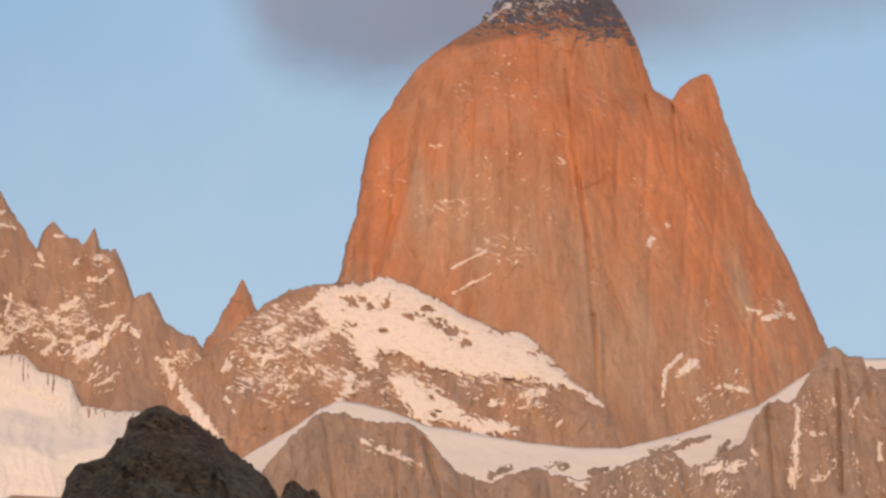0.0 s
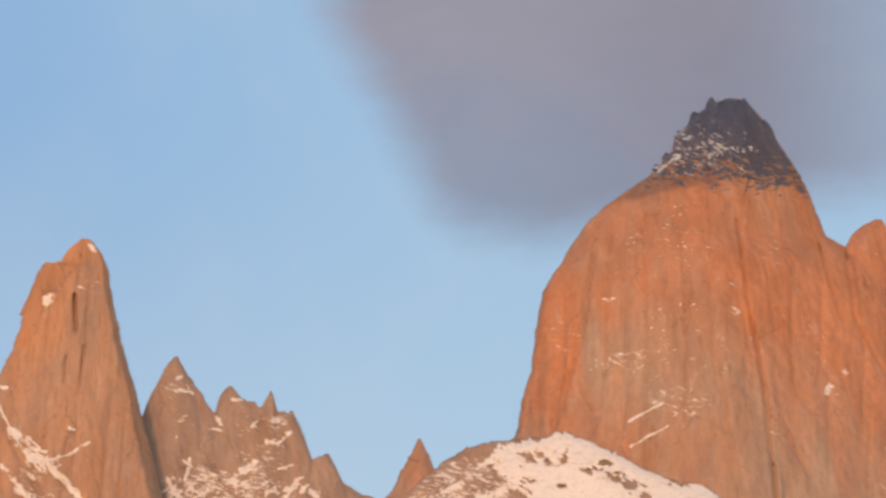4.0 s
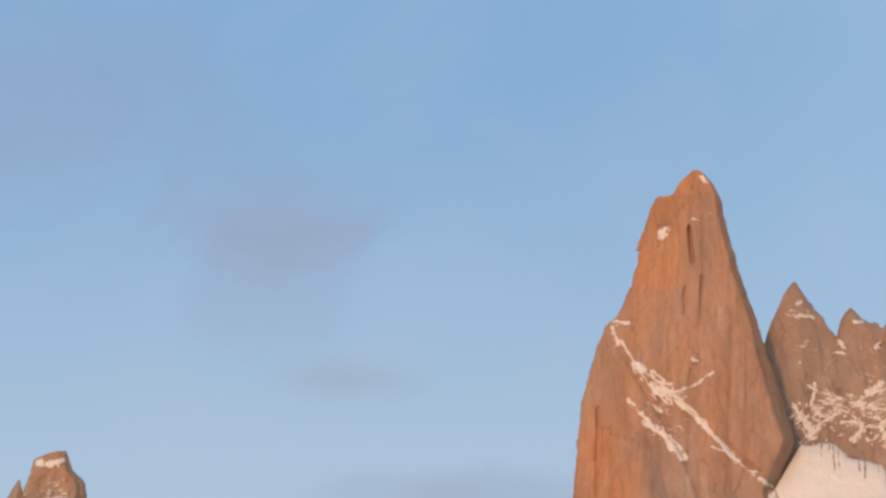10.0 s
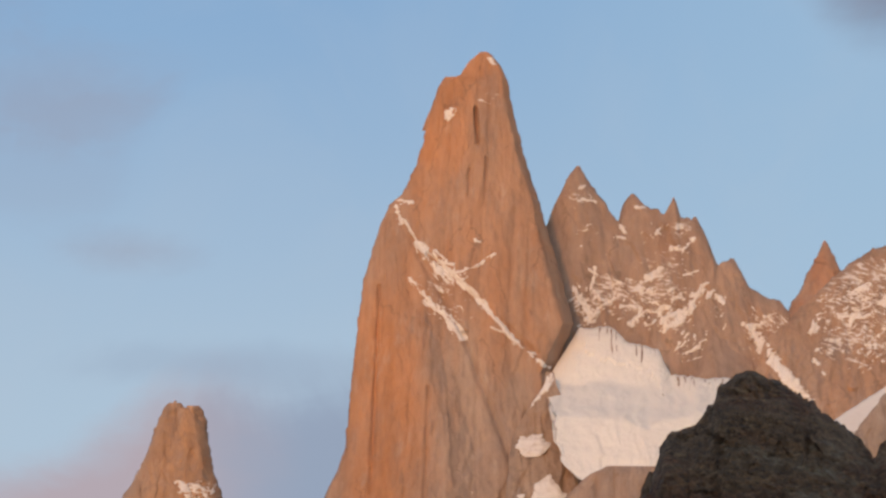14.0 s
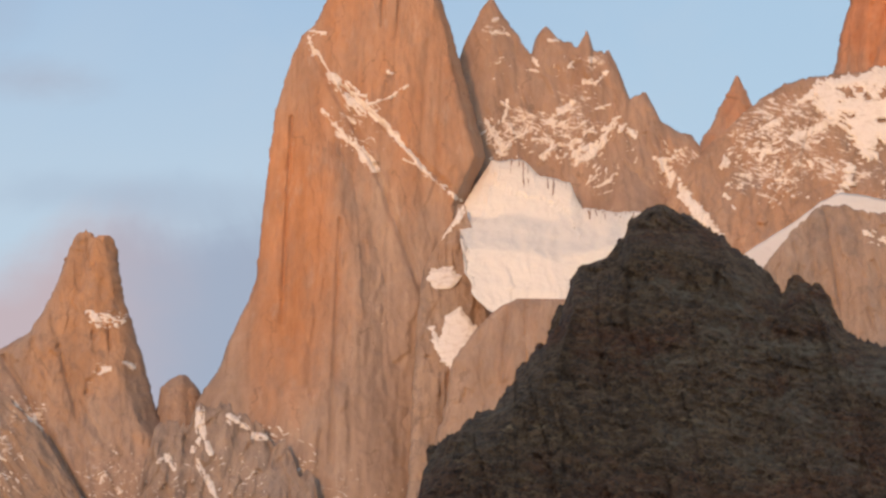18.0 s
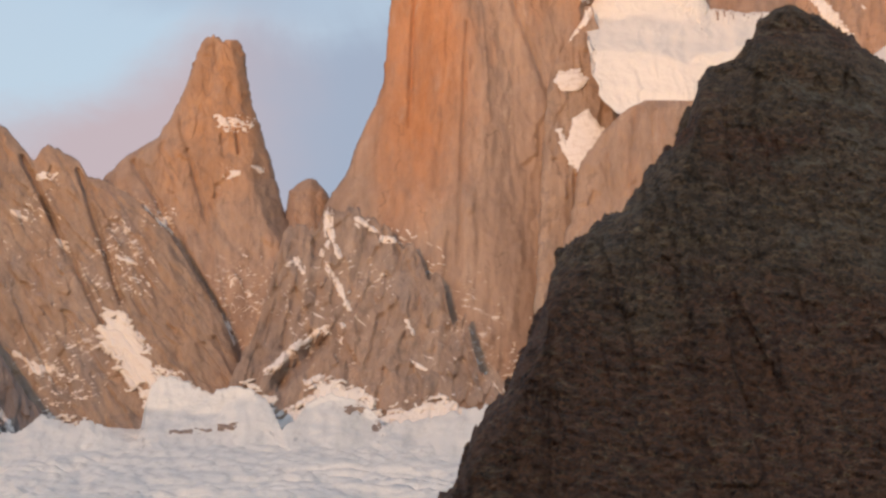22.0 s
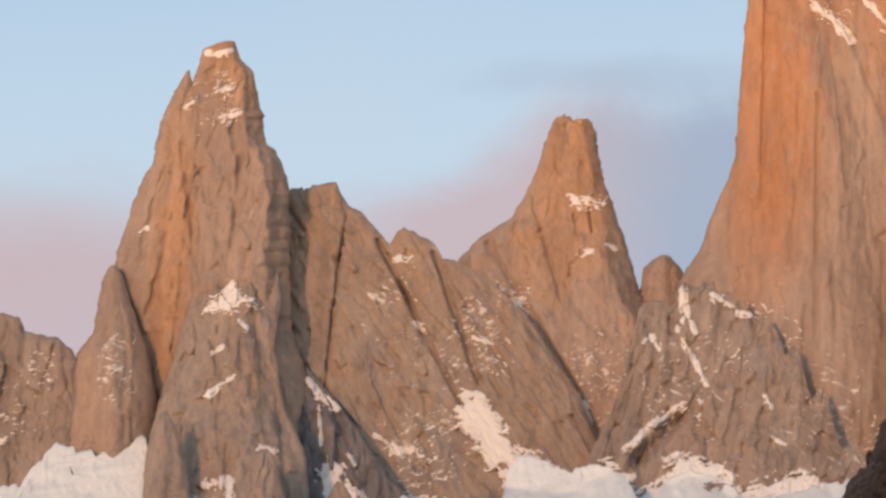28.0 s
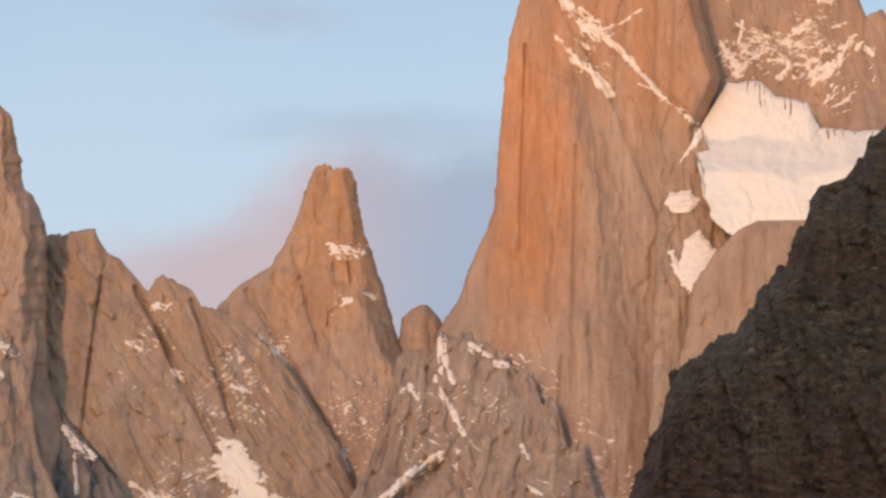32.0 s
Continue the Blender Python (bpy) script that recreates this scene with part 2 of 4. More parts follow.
rock_grey = granite("grey_tan_granite", (0.28, 0.21, 0.165, 1), (0.36, 0.215, 0.135, 1), 600, 1100, 0.5, grey=0.42, coarse=0.42,
                    dust=holds(0.89, (-480, 650, 130, 90, 0.82), (-430, 790, 80, 140, 0.84), (-540, 800, 80, 140, 0.68), (-1060, 730, 80, 80, 0.75)), slant=0.5)
rock_dull = granite("dull_grey_granite", (0.272, 0.203, 0.163, 1), (0.325, 0.210, 0.150, 1), 600, 1300, 0.4, grey=0.45, coarse=0.45,
                    dust=holds(0.855, (-140, 720, 140, 150, 0.72), (60, 660, 120, 90, 0.75), (1240, 1110, 200, 50, 0.75), (1500, 1200, 110, 110, 0.62), (-770, 760, 60, 140, 0.45)), slant=-0.6)
# Gully granite: the bluish shade there is put into this darker colour.
rock_shaded = granite("shaded_slate_grey_granite", (0.150, 0.132, 0.130, 1), (0.195, 0.160, 0.142, 1), 500, 1300, 0.3, 0.55, grey=0.5)
# Summit grey holds the cloud's shade in its colour; the flecks are snow.
shaded_summit = granite("cloud_shaded_summit_rock", (0.122, 0.114, 0.146, 1), (0.165, 0.150, 0.175, 1), 1500, 2500, 0.3, 0.7, dust=holds(1.02, (1090, 1890, 130, 110, 0.95)), slant=-0.8)


def snow_material(name, colour, rough_scale, bare=0.0, thin=0.0):
    m, g, bsdf, where = material(name)
    soft = g.noise(where, 0.012 * rough_scale, 4.0, 0.5)
    fine = g.noise(where, 0.09 * rough_scale, 4.0, 0.6)
    dirt = g.step(g.noise(where, 0.03 * rough_scale, 5.0, 0.6, (1, 1, 2)), 0.58, 0.8)
    col = g.mix(soft, colour, tuple(c * 0.93 for c in colour[:3]) + (1,))
    col = g.mix(g.math("MULTIPLY", dirt, 0.3), col, (0.55, 0.47, 0.41, 1))
    if thin:
        worn = g.step(g.noise(where, 0.19, 6.0, 0.72, (0.5, 0.5, 1.0), 0.6), 0.50, 0.68)
        col = g.mix(g.math("MULTIPLY", worn, thin), col, (0.43, 0.33, 0.27, 1))
    if bare:
        blue = g.step(g.noise(where, 0.016, 7.0, 0.7, (0.55, 0.5, 1.6), 0.9), 0.47, 0.62)
        col = g.mix(g.math("MULTIPLY", blue, bare * 1.5), col, (0.53, 0.525, 0.51, 1))
        pock = g.step(g.noise(where, 0.12, 5.0, 0.7, (1.0, 0.55, 1.0), 0.5), 0.56, 0.74)
        col = g.mix(g.math("MULTIPLY", pock, bare * 1.4), col, (0.40, 0.37, 0.35, 1))
    g.put(bsdf.inputs["Base Color"], col)
    g.put(bsdf.inputs["Roughness"], 0.75)
    bump(g, bsdf, g.math("ADD", soft, g.math("MULTIPLY", fine, 0.4)), 0.6, 5.0)
    return m


snow = snow_material("wind_packed_snow", (0.665, 0.60, 0.56, 1), 1.0, 0.0, 0.6)
bowl_snow = snow_material("creamy_bowl_snow", (0.70, 0.635, 0.575, 1), 1.6, 0.10)
smooth_snow = snow_material("smooth_snow", (0.645, 0.585, 0.54, 1), 1.0)
ice = snow_material("glacier_ice", (0.705, 0.663, 0.605, 1), 2.0, 0.42)


def dark_rock_material():
    m, g, bsdf, where = material("dark_lichened_rock")
    broad = g.noise(where, 0.03, 4.0, 0.6)
    red = g.step(g.noise(where, 0.022, 4.0, 0.6, (1, 1, 1.8)), 0.5, 0.66)
    fine = g.noise(where, 0.35, 6.0, 0.7, (0.6, 0.6, 1.6), 0.8)
    sep = g.add("ShaderNodeSeparateXYZ")
    g.put(sep.inputs[0], where)
    band = g.math("ADD", sep.outputs[2], g.math("MULTIPLY", g.math("SUBTRACT", g.noise(where, 0.04, 5.0, 0.65), 0.5), 110.0))
    red = g.math("MAXIMUM", red, g.step(band, 158.0, 128.0))
    shade = g.noise(where, 0.09, 6.0, 0.7, (0.8, 0.8, 1.4), 0.6)
    grit = g.noise(where, 1.1, 4.0, 0.6)
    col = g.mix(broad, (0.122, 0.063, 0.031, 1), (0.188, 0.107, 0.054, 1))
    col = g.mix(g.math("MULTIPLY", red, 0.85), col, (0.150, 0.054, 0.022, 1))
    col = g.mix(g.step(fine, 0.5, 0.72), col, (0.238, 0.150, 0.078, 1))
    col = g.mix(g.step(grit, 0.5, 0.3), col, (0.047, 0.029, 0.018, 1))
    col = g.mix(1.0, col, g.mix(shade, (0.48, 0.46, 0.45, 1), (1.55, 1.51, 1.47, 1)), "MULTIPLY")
    rubble = g.add("ShaderNodeTexVoronoi")
    g.put(rubble.inputs["Vector"], where), g.put(rubble.inputs["Scale"], 0.62)
    tint = g.add("ShaderNodeSeparateColor")
    g.put(tint.inputs[0], rubble.outputs["Color"])
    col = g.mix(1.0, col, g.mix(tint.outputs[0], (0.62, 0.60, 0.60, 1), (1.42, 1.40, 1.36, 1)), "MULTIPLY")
    scree = g.math("MULTIPLY", g.step(g.math("ADD", g.noise(where, 0.035, 6.0, 0.7, (0.8, 1.0, 1.5), 0.8), g.step(sep.outputs[0], 80.0, 135.0, -0.03, 0.09)), 0.52, 0.68), g.step(band, 135.0, 175.0))
    col = g.mix(g.math("MULTIPLY", scree, g.step(tint.outputs[1], 0.1, 0.9, 0.25, 0.8)), col, (0.255, 0.182, 0.116, 1))
    rusty = g.step(g.noise(where, 0.06, 5.0, 0.7, (1.0, 1.0, 0.7), 0.6), 0.60, 0.72)
    col = g.mix(g.math("MULTIPLY", rusty, 0.6), col, (0.170, 0.060, 0.022, 1))
    g.put(bsdf.inputs["Base Color"], col)
    g.put(bsdf.inputs["Roughness"], 0.95)
    bump(g, bsdf, g.math("ADD", g.math("ADD", fine, g.math("MULTIPLY", rubble.outputs["Distance"], -0.6)), g.math("MULTIPLY", grit, 0.5)), 1.0, 2.2)
    return m


dark_rock = dark_rock_material()


def moraine_material():
    m, g, bsdf, where = material("moraine_gravel")
    v = g.noise(where, 0.05, 6.0, 0.65)
    g.put(bsdf.inputs["Base Color"], g.mix(v, (0.10, 0.09, 0.08, 1), (0.25, 0.22, 0.19, 1)))
    g.put(bsdf.inputs["Roughness"], 0.95)
    return m


moraine = moraine_material()


# ---- rock shaping: faces are given in metres as they would stand 4 km off, then carried to their own distance ----
def grain_of(ix, iy, seed):
    h = (ix.astype(np.int64) * 374761393 + iy.astype(np.int64) * 668265263 + seed * 144665) & 0xFFFFFFFF
    h = ((h ^ (h >> 13)) * 1274126177) & 0xFFFFFFFF
    h = ((h ^ (h >> 16)) * 2246822519) & 0xFFFFFFFF
    return ((h ^ (h >> 15)) & 0xFFFFFF) / float(0x1000000)


def lump(x, y, seed):
    """Smooth noise, -1 to 1."""
    ix, iy = np.floor(x), np.floor(y)
    u, v = x - ix, y - iy
    u, v = u * u * (3 - 2 * u), v * v * (3 - 2 * v)
    p = grain_of(ix, iy, seed) * (1 - u) + grain_of(ix + 1, iy, seed) * u
    q = grain_of(ix, iy + 1, seed) * (1 - u) + grain_of(ix + 1, iy + 1, seed) * u
    return 2 * (p * (1 - v) + q * v) - 1


def rough(x, y, seed, octaves=4):
    t, k, w = 0.0, 1.0, 0.0
    for o in range(octaves):
        t, w, k, x, y = t + k * lump(x, y, seed + o), w + k, k * 0.5, x * 2.03 + 7.1, y * 2.03 + 3.7
    return t / w


def slabs(x, y, seed):
    """Tilted flat slabs with broken edges, about -1 to 1."""
    ix, iy = np.floor(x), np.floor(y)
    best, out = np.full(x.shape, 9.0), np.zeros(x.shape)
    for dx in (-1, 0, 1):
        for dy in (-1, 0, 1):
            cx, cy = ix + dx, iy + dy
            px, py = x - cx - grain_of(cx, cy, seed), y - cy - grain_of(cx, cy, seed + 1)
            d = px * px + py * py
            h = (grain_of(cx, cy, seed + 2) - 0.5) * 1.2 + px * (grain_of(cx, cy, seed + 3) - 0.5) * 2.6 + py * (grain_of(cx, cy, seed + 4) - 0.5) * 1.2
            near = d < best
            best, out = np.where(near, d, best), np.where(near, h, out)
    return out


def relief(x, z, seed, lean=0.0, big=10.0, slab=5.0, flute=2.0, fine=2.3, wide=40.0, bed=0.0, rugged=0.0):
    """How far the rock stands out of its face, in metres. lean: sideways slant of the structure."""
    x = x + lean * z + 2.5 * rough(x / 30, z / 40, seed + 50, 2)
    w = z + 0.4 * x + 16 * rough(x / 35, z / 45, seed + 51, 2)
    calm = 1.0 if bed else 0.5
    t = calm * big * (0.7 * rough(x / 120, z / 190, seed, 2) + 0.6 * slabs(x / 105, w / 230, seed + 3)) + calm * slab * slabs(x / wide, w / (wide * 3.6), seed + 9)
    t = t + 0.35 * calm * slab * slabs(x / (wide * 0.4), z / (wide * 1.6), seed + 19)
    t = t - 0.8 * flute * (1 - np.abs(lump(x / 31, z / 260, seed + 29))) ** 9
    if bed:
        t = t + bed * slabs(x / 70, (z + 0.22 * x + 9 * rough(x / 60, z / 60, seed + 44, 2)) / 17, seed + 45)
    if bed:
        v = z + 0.18 * x + 6 * rough(x / 50, z / 50, seed + 46, 2)
        return t + 0.3 * fine * slabs(x / 24, v / 6, seed + 35) + 0.9 * fine * rough(x / 14, v / 6, seed + 39, 5)
    if rugged:
        t = t + rugged * (1.3 * slabs(x / 17, w / 26, seed + 31) + 1.5 * rough(x / 16, w / 21, seed + 33, 4) * (0.4 + 0.6 * ramp(rough(x / 90, z / 90, seed + 34, 2), -0.5, 0.5)))
    t = t + 0.55 * fine * slabs(x / 8, z / 26, seed + 35)
    return t + 0.8 * fine * rough(x / 7, z / 19, seed + 39, 4)


def ramp(v, lo, hi):
    t = np.clip((v - lo) / (hi - lo), 0, 1)
    return t * t * (3 - 2 * t)


class Face:
    """A rock face: depth(x, z) in metres from the camera's plane. cuts: clefts as (x0, z0, x1, z1, half width, depth)."""

    def begin(self, far, seed, cuts=(), **style):
        self.far, self.seed, self.cuts, self.style = far, seed, cuts, style

    def skin(self, x, z):
        t = relief(x, z, self.seed, **self.style)
        for x0, z0, x1, z1, w, d in self.cuts:
            k = np.clip(((x - x0) * (x1 - x0) + (z - z0) * (z1 - z0)) / ((x1 - x0) ** 2 + (z1 - z0) ** 2), 0, 1)
            gap = np.hypot(x - x0 - k * (x1 - x0), z - z0 - k * (z1 - z0)) + 1.1 * rough(x / 14, z / 30, self.seed + 77, 2)
            t = t - d * np.clip(1 - gap / w, 0, 1)
        return t


class Tower(Face):
    """A tower from rows of height, left edge, right edge. crest: where the foremost edge runs (0 to 1), stout: depth against width."""

    def __init__(self, far, seed, rows, crest=0.5, stout=0.4, edge=0.55, slope=0.2, jag=3.0, **more):
        self.begin(far, seed, **more)
        r = np.array(sorted(rows), float)
        self.z, self.l, self.r = r[:, 0], r[:, 1], r[:, 2]
        self.crest, self.stout, self.edge, self.slope, self.jag = crest, stout, edge, slope, jag

    def sides(self, z):
        l, r = np.interp(z, self.z, self.l), np.interp(z, self.z, self.r)
        fit = np.clip((r - l) / 40, 0.15, 1)
        l = l + 0.55 * self.jag * fit * (rough(z / 16, z * 0 + 3.3, self.seed + 60) + 0.6 * slabs(z / 14, z * 0 + 0.5, self.seed + 61) + 0.5 * slabs(z / 5.5, z * 0 + 0.5, self.seed + 64))
        r = r + 0.55 * self.jag * fit * (rough(z / 16, z * 0 + 8.3, self.seed + 62) + 0.6 * slabs(z / 14, z * 0 + 0.5, self.seed + 63) + 0.5 * slabs(z / 5.5, z * 0 + 0.5, self.seed + 65))
        return l, np.maximum(r, l + 1.0)

    def depth(self, x, z):
        l, r = self.sides(z)
        w = r - l
        s = np.clip((x - l) / w, 0, 1)
        c = (np.interp(z, self.crest[0], self.crest[1]) if isinstance(self.crest, tuple) else self.crest) + 0.04 * rough(z / 140, z * 0, self.seed + 70, 2)
        tent = np.where(s < c, s / c, (1 - s) / (1 - c))
        body = w * self.stout * (self.edge * tent + (1 - self.edge) * np.sqrt(np.clip(1 - (2 * s - 1) ** 2, 0, 1)))
        fade = ramp(np.minimum(s, 1 - s) * w, 0, 16)
        return self.far - self.slope * (self.z[-1] - z) - body - fade * self.skin(x, z)

    def inside(self, x, z):
        l, r = self.sides(z)
        return np.minimum(np.minimum(x - l, r - x), self.z[-1] - z)

    def mesh(self, cell):
        z = np.linspace(self.z[0], self.z[-1], max(6, int((self.z[-1] - self.z[0]) / cell)))
        l, r = self.sides(z)
        n = max(8, int(np.mean(r - l) * 1.25 / cell))
        m = 10
        s = np.linspace(0, 1, n)
        s = 0.5 - 0.5 * np.cos(math.pi * s) if n < 30 else s
        X, Z = l[:, None] + (r - l)[:, None] * s, np.repeat(z[:, None], n, 1)
        Y = self.depth(X, Z)
        q = np.linspace(1, 0, m + 2)[1:-1]
        XB, ZB = l[:, None] + (r - l)[:, None] * q, np.repeat(z[:, None], m, 1)
        YB = self.far - self.slope * (self.z[-1] - ZB) + (r - l)[:, None] * self.stout * np.sqrt(1 - (2 * q - 1) ** 2)
        P = np.stack([np.hstack([X, XB]), np.hstack([Y, YB]), np.hstack([Z, ZB])], -1)
        return grid_mesh(P, True)


class Ridge(Face):
    """A ridge from points of its skyline (x, z) and of its foot."""

    def __init__(self, far, seed, sky, foot, slope=0.45, jag=3.0, thick=120.0, swell=0.0, teeth=0.5, shelf=(0, 0, 0), rim=0.35, **more):
        self.begin(far, seed, **more)
        self.sky, self.foot = np.array(sky, float), np.array(foot, float)
        self.slope, self.jag, self.thick, self.swell, self.shelf, self.rim, self.teeth = slope, jag, thick, swell, shelf, rim, teeth

    def top(self, x):
        return np.interp(x, self.sky[:, 0], self.sky[:, 1]) + self.jag * (rough(x / 14, x * 0 + 1.7, self.seed + 60) + 0.7 * slabs(x / 11, x * 0 + 0.5, self.seed + 61) + self.teeth * slabs(x / 5, x * 0 + 0.5, self.seed + 62))

    def depth(self, x, z):
        t = self.top(x)
        fade = ramp(t - z, 0, 14)
        if self.swell:
            z = z + fade * self.swell * 0.12 * rough(x / 85 + z / 60, z / 17, self.seed + 80, 4)
        slope = np.interp(x, self.slope[0], self.slope[1]) if isinstance(self.slope, tuple) else self.slope
        z0, z1, flat = self.shelf
        back = flat * np.clip(z - z0 - 30 * rough(x / 60, z / 120, self.seed + 85, 3), 0, z1 - z0)
        return self.far + back - slope * (self.sky[:, 1].max() - z) - fade * self.skin(x, z) - self.rim * np.sqrt(np.clip(np.interp(x, self.sky[:, 0], self.sky[:, 1]) + 6 - z, 0, 60) * 60)

    def inside(self, x, z):
        return np.minimum(self.top(x) - z, np.minimum(x - self.sky[0, 0], self.sky[-1, 0] - x))

    def mesh(self, cell):
        x = np.arange(self.sky[0, 0], self.sky[-1, 0] + cell, cell * 0.7)
        t, b = self.top(x), np.interp(x, self.foot[:, 0], self.foot[:, 1])
        n = max(6, int((t - b).max() / cell))
        v = np.linspace(0, 1, n)
        Z = b + (np.maximum(t - b, 1))[None, :] * v[:, None]
        X = np.repeat(x[None, :], n, 0)
        Y = self.depth(X, Z)
        if self.swell:
            X = X + 9 * rough(Z / 11, X / 50, self.seed + 90, 4) * ramp(t - Z, -1, 25)
        k = np.linspace(0, 1, 5)[1:, None]
        ZB = t + (b - t)[None, :] * k
        YB = Y[-1][None, :] + self.thick * np.sqrt(k)
        P = np.stack([np.vstack([X, np.repeat(x[None, :], 4, 0)]), np.vstack([Y, YB]), np.vstack([Z, ZB])], -1)
        return grid_mesh(P, False)


def carry(P):
    """From the 4 km measure to the true place."""
    k = P[..., 1] / 4000.0
    return np.stack([P[..., 0] * k, P[..., 1], P[..., 2] * k], -1)


def grid_mesh(P, ring):
    P = carry(P)
    n, m = P.shape[:2]
    i = np.arange(n * m).reshape(n, m)
    j = np.roll(i, -1, 1) if ring else i[:, 1:]
    a0 = i if ring else i[:, :-1]
    quads = np.stack([a0[:-1], j[:-1], j[1:], a0[1:]], -1).reshape(-1, 4)
    caps = [i[-1].tolist(), i[0][::-1].tolist()] if ring else []
    return P.reshape(-1, 3), quads, caps


def raw_mesh(name, verts, quads, caps=(), smooth=True):
    me = bpy.data.meshes.new(name)
    nq, cl = len(quads), [len(c) for c in caps]
    loops = np.concatenate([quads.ravel()] + [np.array(c) for c in caps]).astype(np.int32)
    sizes = np.array([4] * nq + cl, np.int32)
    starts = np.concatenate([[0], np.cumsum(sizes)[:-1]]).astype(np.int32)
    me.vertices.add(len(verts)), me.loops.add(len(loops)), me.polygons.add(len(sizes))
    me.vertices.foreach_set("co", np.asarray(verts, np.float32).ravel())
    me.loops.foreach_set("vertex_index", loops)
    me.polygons.foreach_set("loop_start", starts)
    me.polygons.foreach_set("use_smooth", np.full(len(sizes), smooth))
    me.update(calc_edges=True)
    me.validate()
    return me


def solid(name, mesh, mat, parent=None, label="", smooth=True):
    ob = new(name, raw_mesh(name, *mesh, smooth=smooth))
    ob.data.materials.append(mat)
    if parent:
        ob.parent = parent
    return tagged(ob, label)


def thing(name, label, category, group="", kind=""):
    return tagged(new(name), label, category, group, kind)


def streak_gap(x, z, s):
    x0, z0, x1, z1, w = s
    k = np.clip(((x - x0) * (x1 - x0) + (z - z0) * (z1 - z0)) / max((x1 - x0) ** 2 + (z1 - z0) ** 2, 1e-6), 0, 1)
    return 1 - np.hypot(x - x0 - k * (x1 - x0), z - z0 - k * (z1 - z0)) / w


def polygon_gap(x, z, points, soft):
    """Distance into a polygon over soft: above 0 inside."""
    p = np.array(points, float)
    best, odd = np.full(x.shape, 1e9), np.zeros(x.shape, bool)
    for (x0, z0), (x1, z1) in zip(p, np.roll(p, -1, 0)):
        k = np.clip(((x - x0) * (x1 - x0) + (z - z0) * (z1 - z0)) / ((x1 - x0) ** 2 + (z1 - z0) ** 2 + 1e-6), 0, 1)
        best = np.minimum(best, np.hypot(x - x0 - k * (x1 - x0), z - z0 - k * (z1 - z0)))
        if z0 != z1:
            odd ^= ((z0 > z) != (z1 > z)) & (x < (x1 - x0) * (z - z0) / (z1 - z0) + x0)
    return np.where(odd, best, -best) / soft


def drift(face, streaks, seed, cell=1.3, torn=1.6, lift=2.2, grain=11.0, soft=14.0, calm=0.0, holes=(), slant=0.3):
    """Snow lying on a face along streaks (x0, z0, x1, z1, half width) or in an outline (x, z), torn by rock; holes (x, z, half width) stay bare."""
    s = np.array(streaks, float)
    outline = s.shape[1] == 2
    if outline:
        lo, hi = s.min(0) - 12, s.max(0) + 12
    else:
        w = 1.3 * s[:, 4].max()
        lo, hi = np.minimum(s[:, :2], s[:, 2:4]).min(0) - w, np.maximum(s[:, :2], s[:, 2:4]).max(0) + w
        way = s[np.argmax(np.hypot(s[:, 2] - s[:, 0], s[:, 3] - s[:, 1]))]
        slant = math.atan2(way[3] - way[1], way[2] - way[0])
    X, Z = np.meshgrid(np.arange(lo[0], hi[0] + cell, cell), np.arange(lo[1], hi[1] + cell, cell))
    if outline:
        m = polygon_gap(X, Z, streaks, soft)
    else:
        m = np.full(X.shape, -9.0)
        for one in s:
            m = np.maximum(m, streak_gap(X, Z, one))
    for x, z, w in holes:
        m = np.minimum(m, np.hypot((X - x) / w, (Z - z) / (0.55 * w)) * 1.1 - 1.0)
    XW, ZW = X + 6 * rough(X / 13, Z / 13, seed + 8, 2), Z + 6 * rough(X / 13, Z / 13, seed + 9, 2)
    U, V = XW * math.cos(slant) + ZW * math.sin(slant), ZW * math.cos(slant) - XW * math.sin(slant)
    m = m + torn * (1.3 * rough(U / (grain * 1.8), V / (grain * 0.36), seed, 4) + 0.9 * rough(U / 8, V / 2.3, seed + 5, 2) + 0.5 * rough(X / 3.2, Z / 3.2, seed + 6, 2))
    m = np.minimum(m, face.inside(X, Z) / 4 - 0.4)
    keep = np.maximum.reduce([m[:-1, :-1], m[1:, :-1], m[:-1, 1:], m[1:, 1:]]) > 0
    if not keep.any():
        return None
    m = np.clip(m * 1.6, -1, 1)
    Y = face.depth(X, Z) - lift * m
    if calm:
        Y = Y + calm * ramp(face.inside(X, Z), 0, 16) * (face.skin(X, Z) - 5)
    i = np.arange(X.size).reshape(X.shape)
    quads = np.stack([i[:-1, :-1], i[:-1, 1:], i[1:, 1:], i[1:, :-1]], -1)[keep]
    used = np.unique(quads)
    back = np.zeros(X.size, np.int64)
    back[used] = np.arange(len(used))
    P = carry(np.stack([X, Y, Z], -1)).reshape(-1, 3)[used]
    return P, back[quads], ()


def pieces(made, least=6):
    """The separate pieces of a patch."""
    verts, quads, _ = made
    mark = np.arange(len(verts))
    while True:
        low = mark[quads].min(1)
        new_mark = mark.copy()
        for k in range(4):
            np.minimum.at(new_mark, quads[:, k], low)
        new_mark = new_mark[new_mark]
        if (new_mark == mark).all():
            break
        mark = new_mark
    owner = mark[quads[:, 0]]
    for one in np.unique(owner):
        q = quads[owner == one]
        if len(q) >= least:
            used, back = np.unique(q, return_inverse=True)
            yield verts[used], back.reshape(-1, 4), ()


def patch_of_snow(parent, made, mat=None, name="snow_patch", label=""):
    for one in pieces(made) if made else ():
        solid(name, one, mat or snow, parent, label)


def snow_on(parent, face, patches, torn=1.8, lift=2.2, wide=1.15):
    for k, p in enumerate(patches):
        patch_of_snow(parent, drift(face, [(x0, z0, x1, z1, wide * w) for x0, z0, x1, z1, w in (p if isinstance(p, list) else [p])], face.seed * 7 + k * 13, torn=torn, lift=lift))


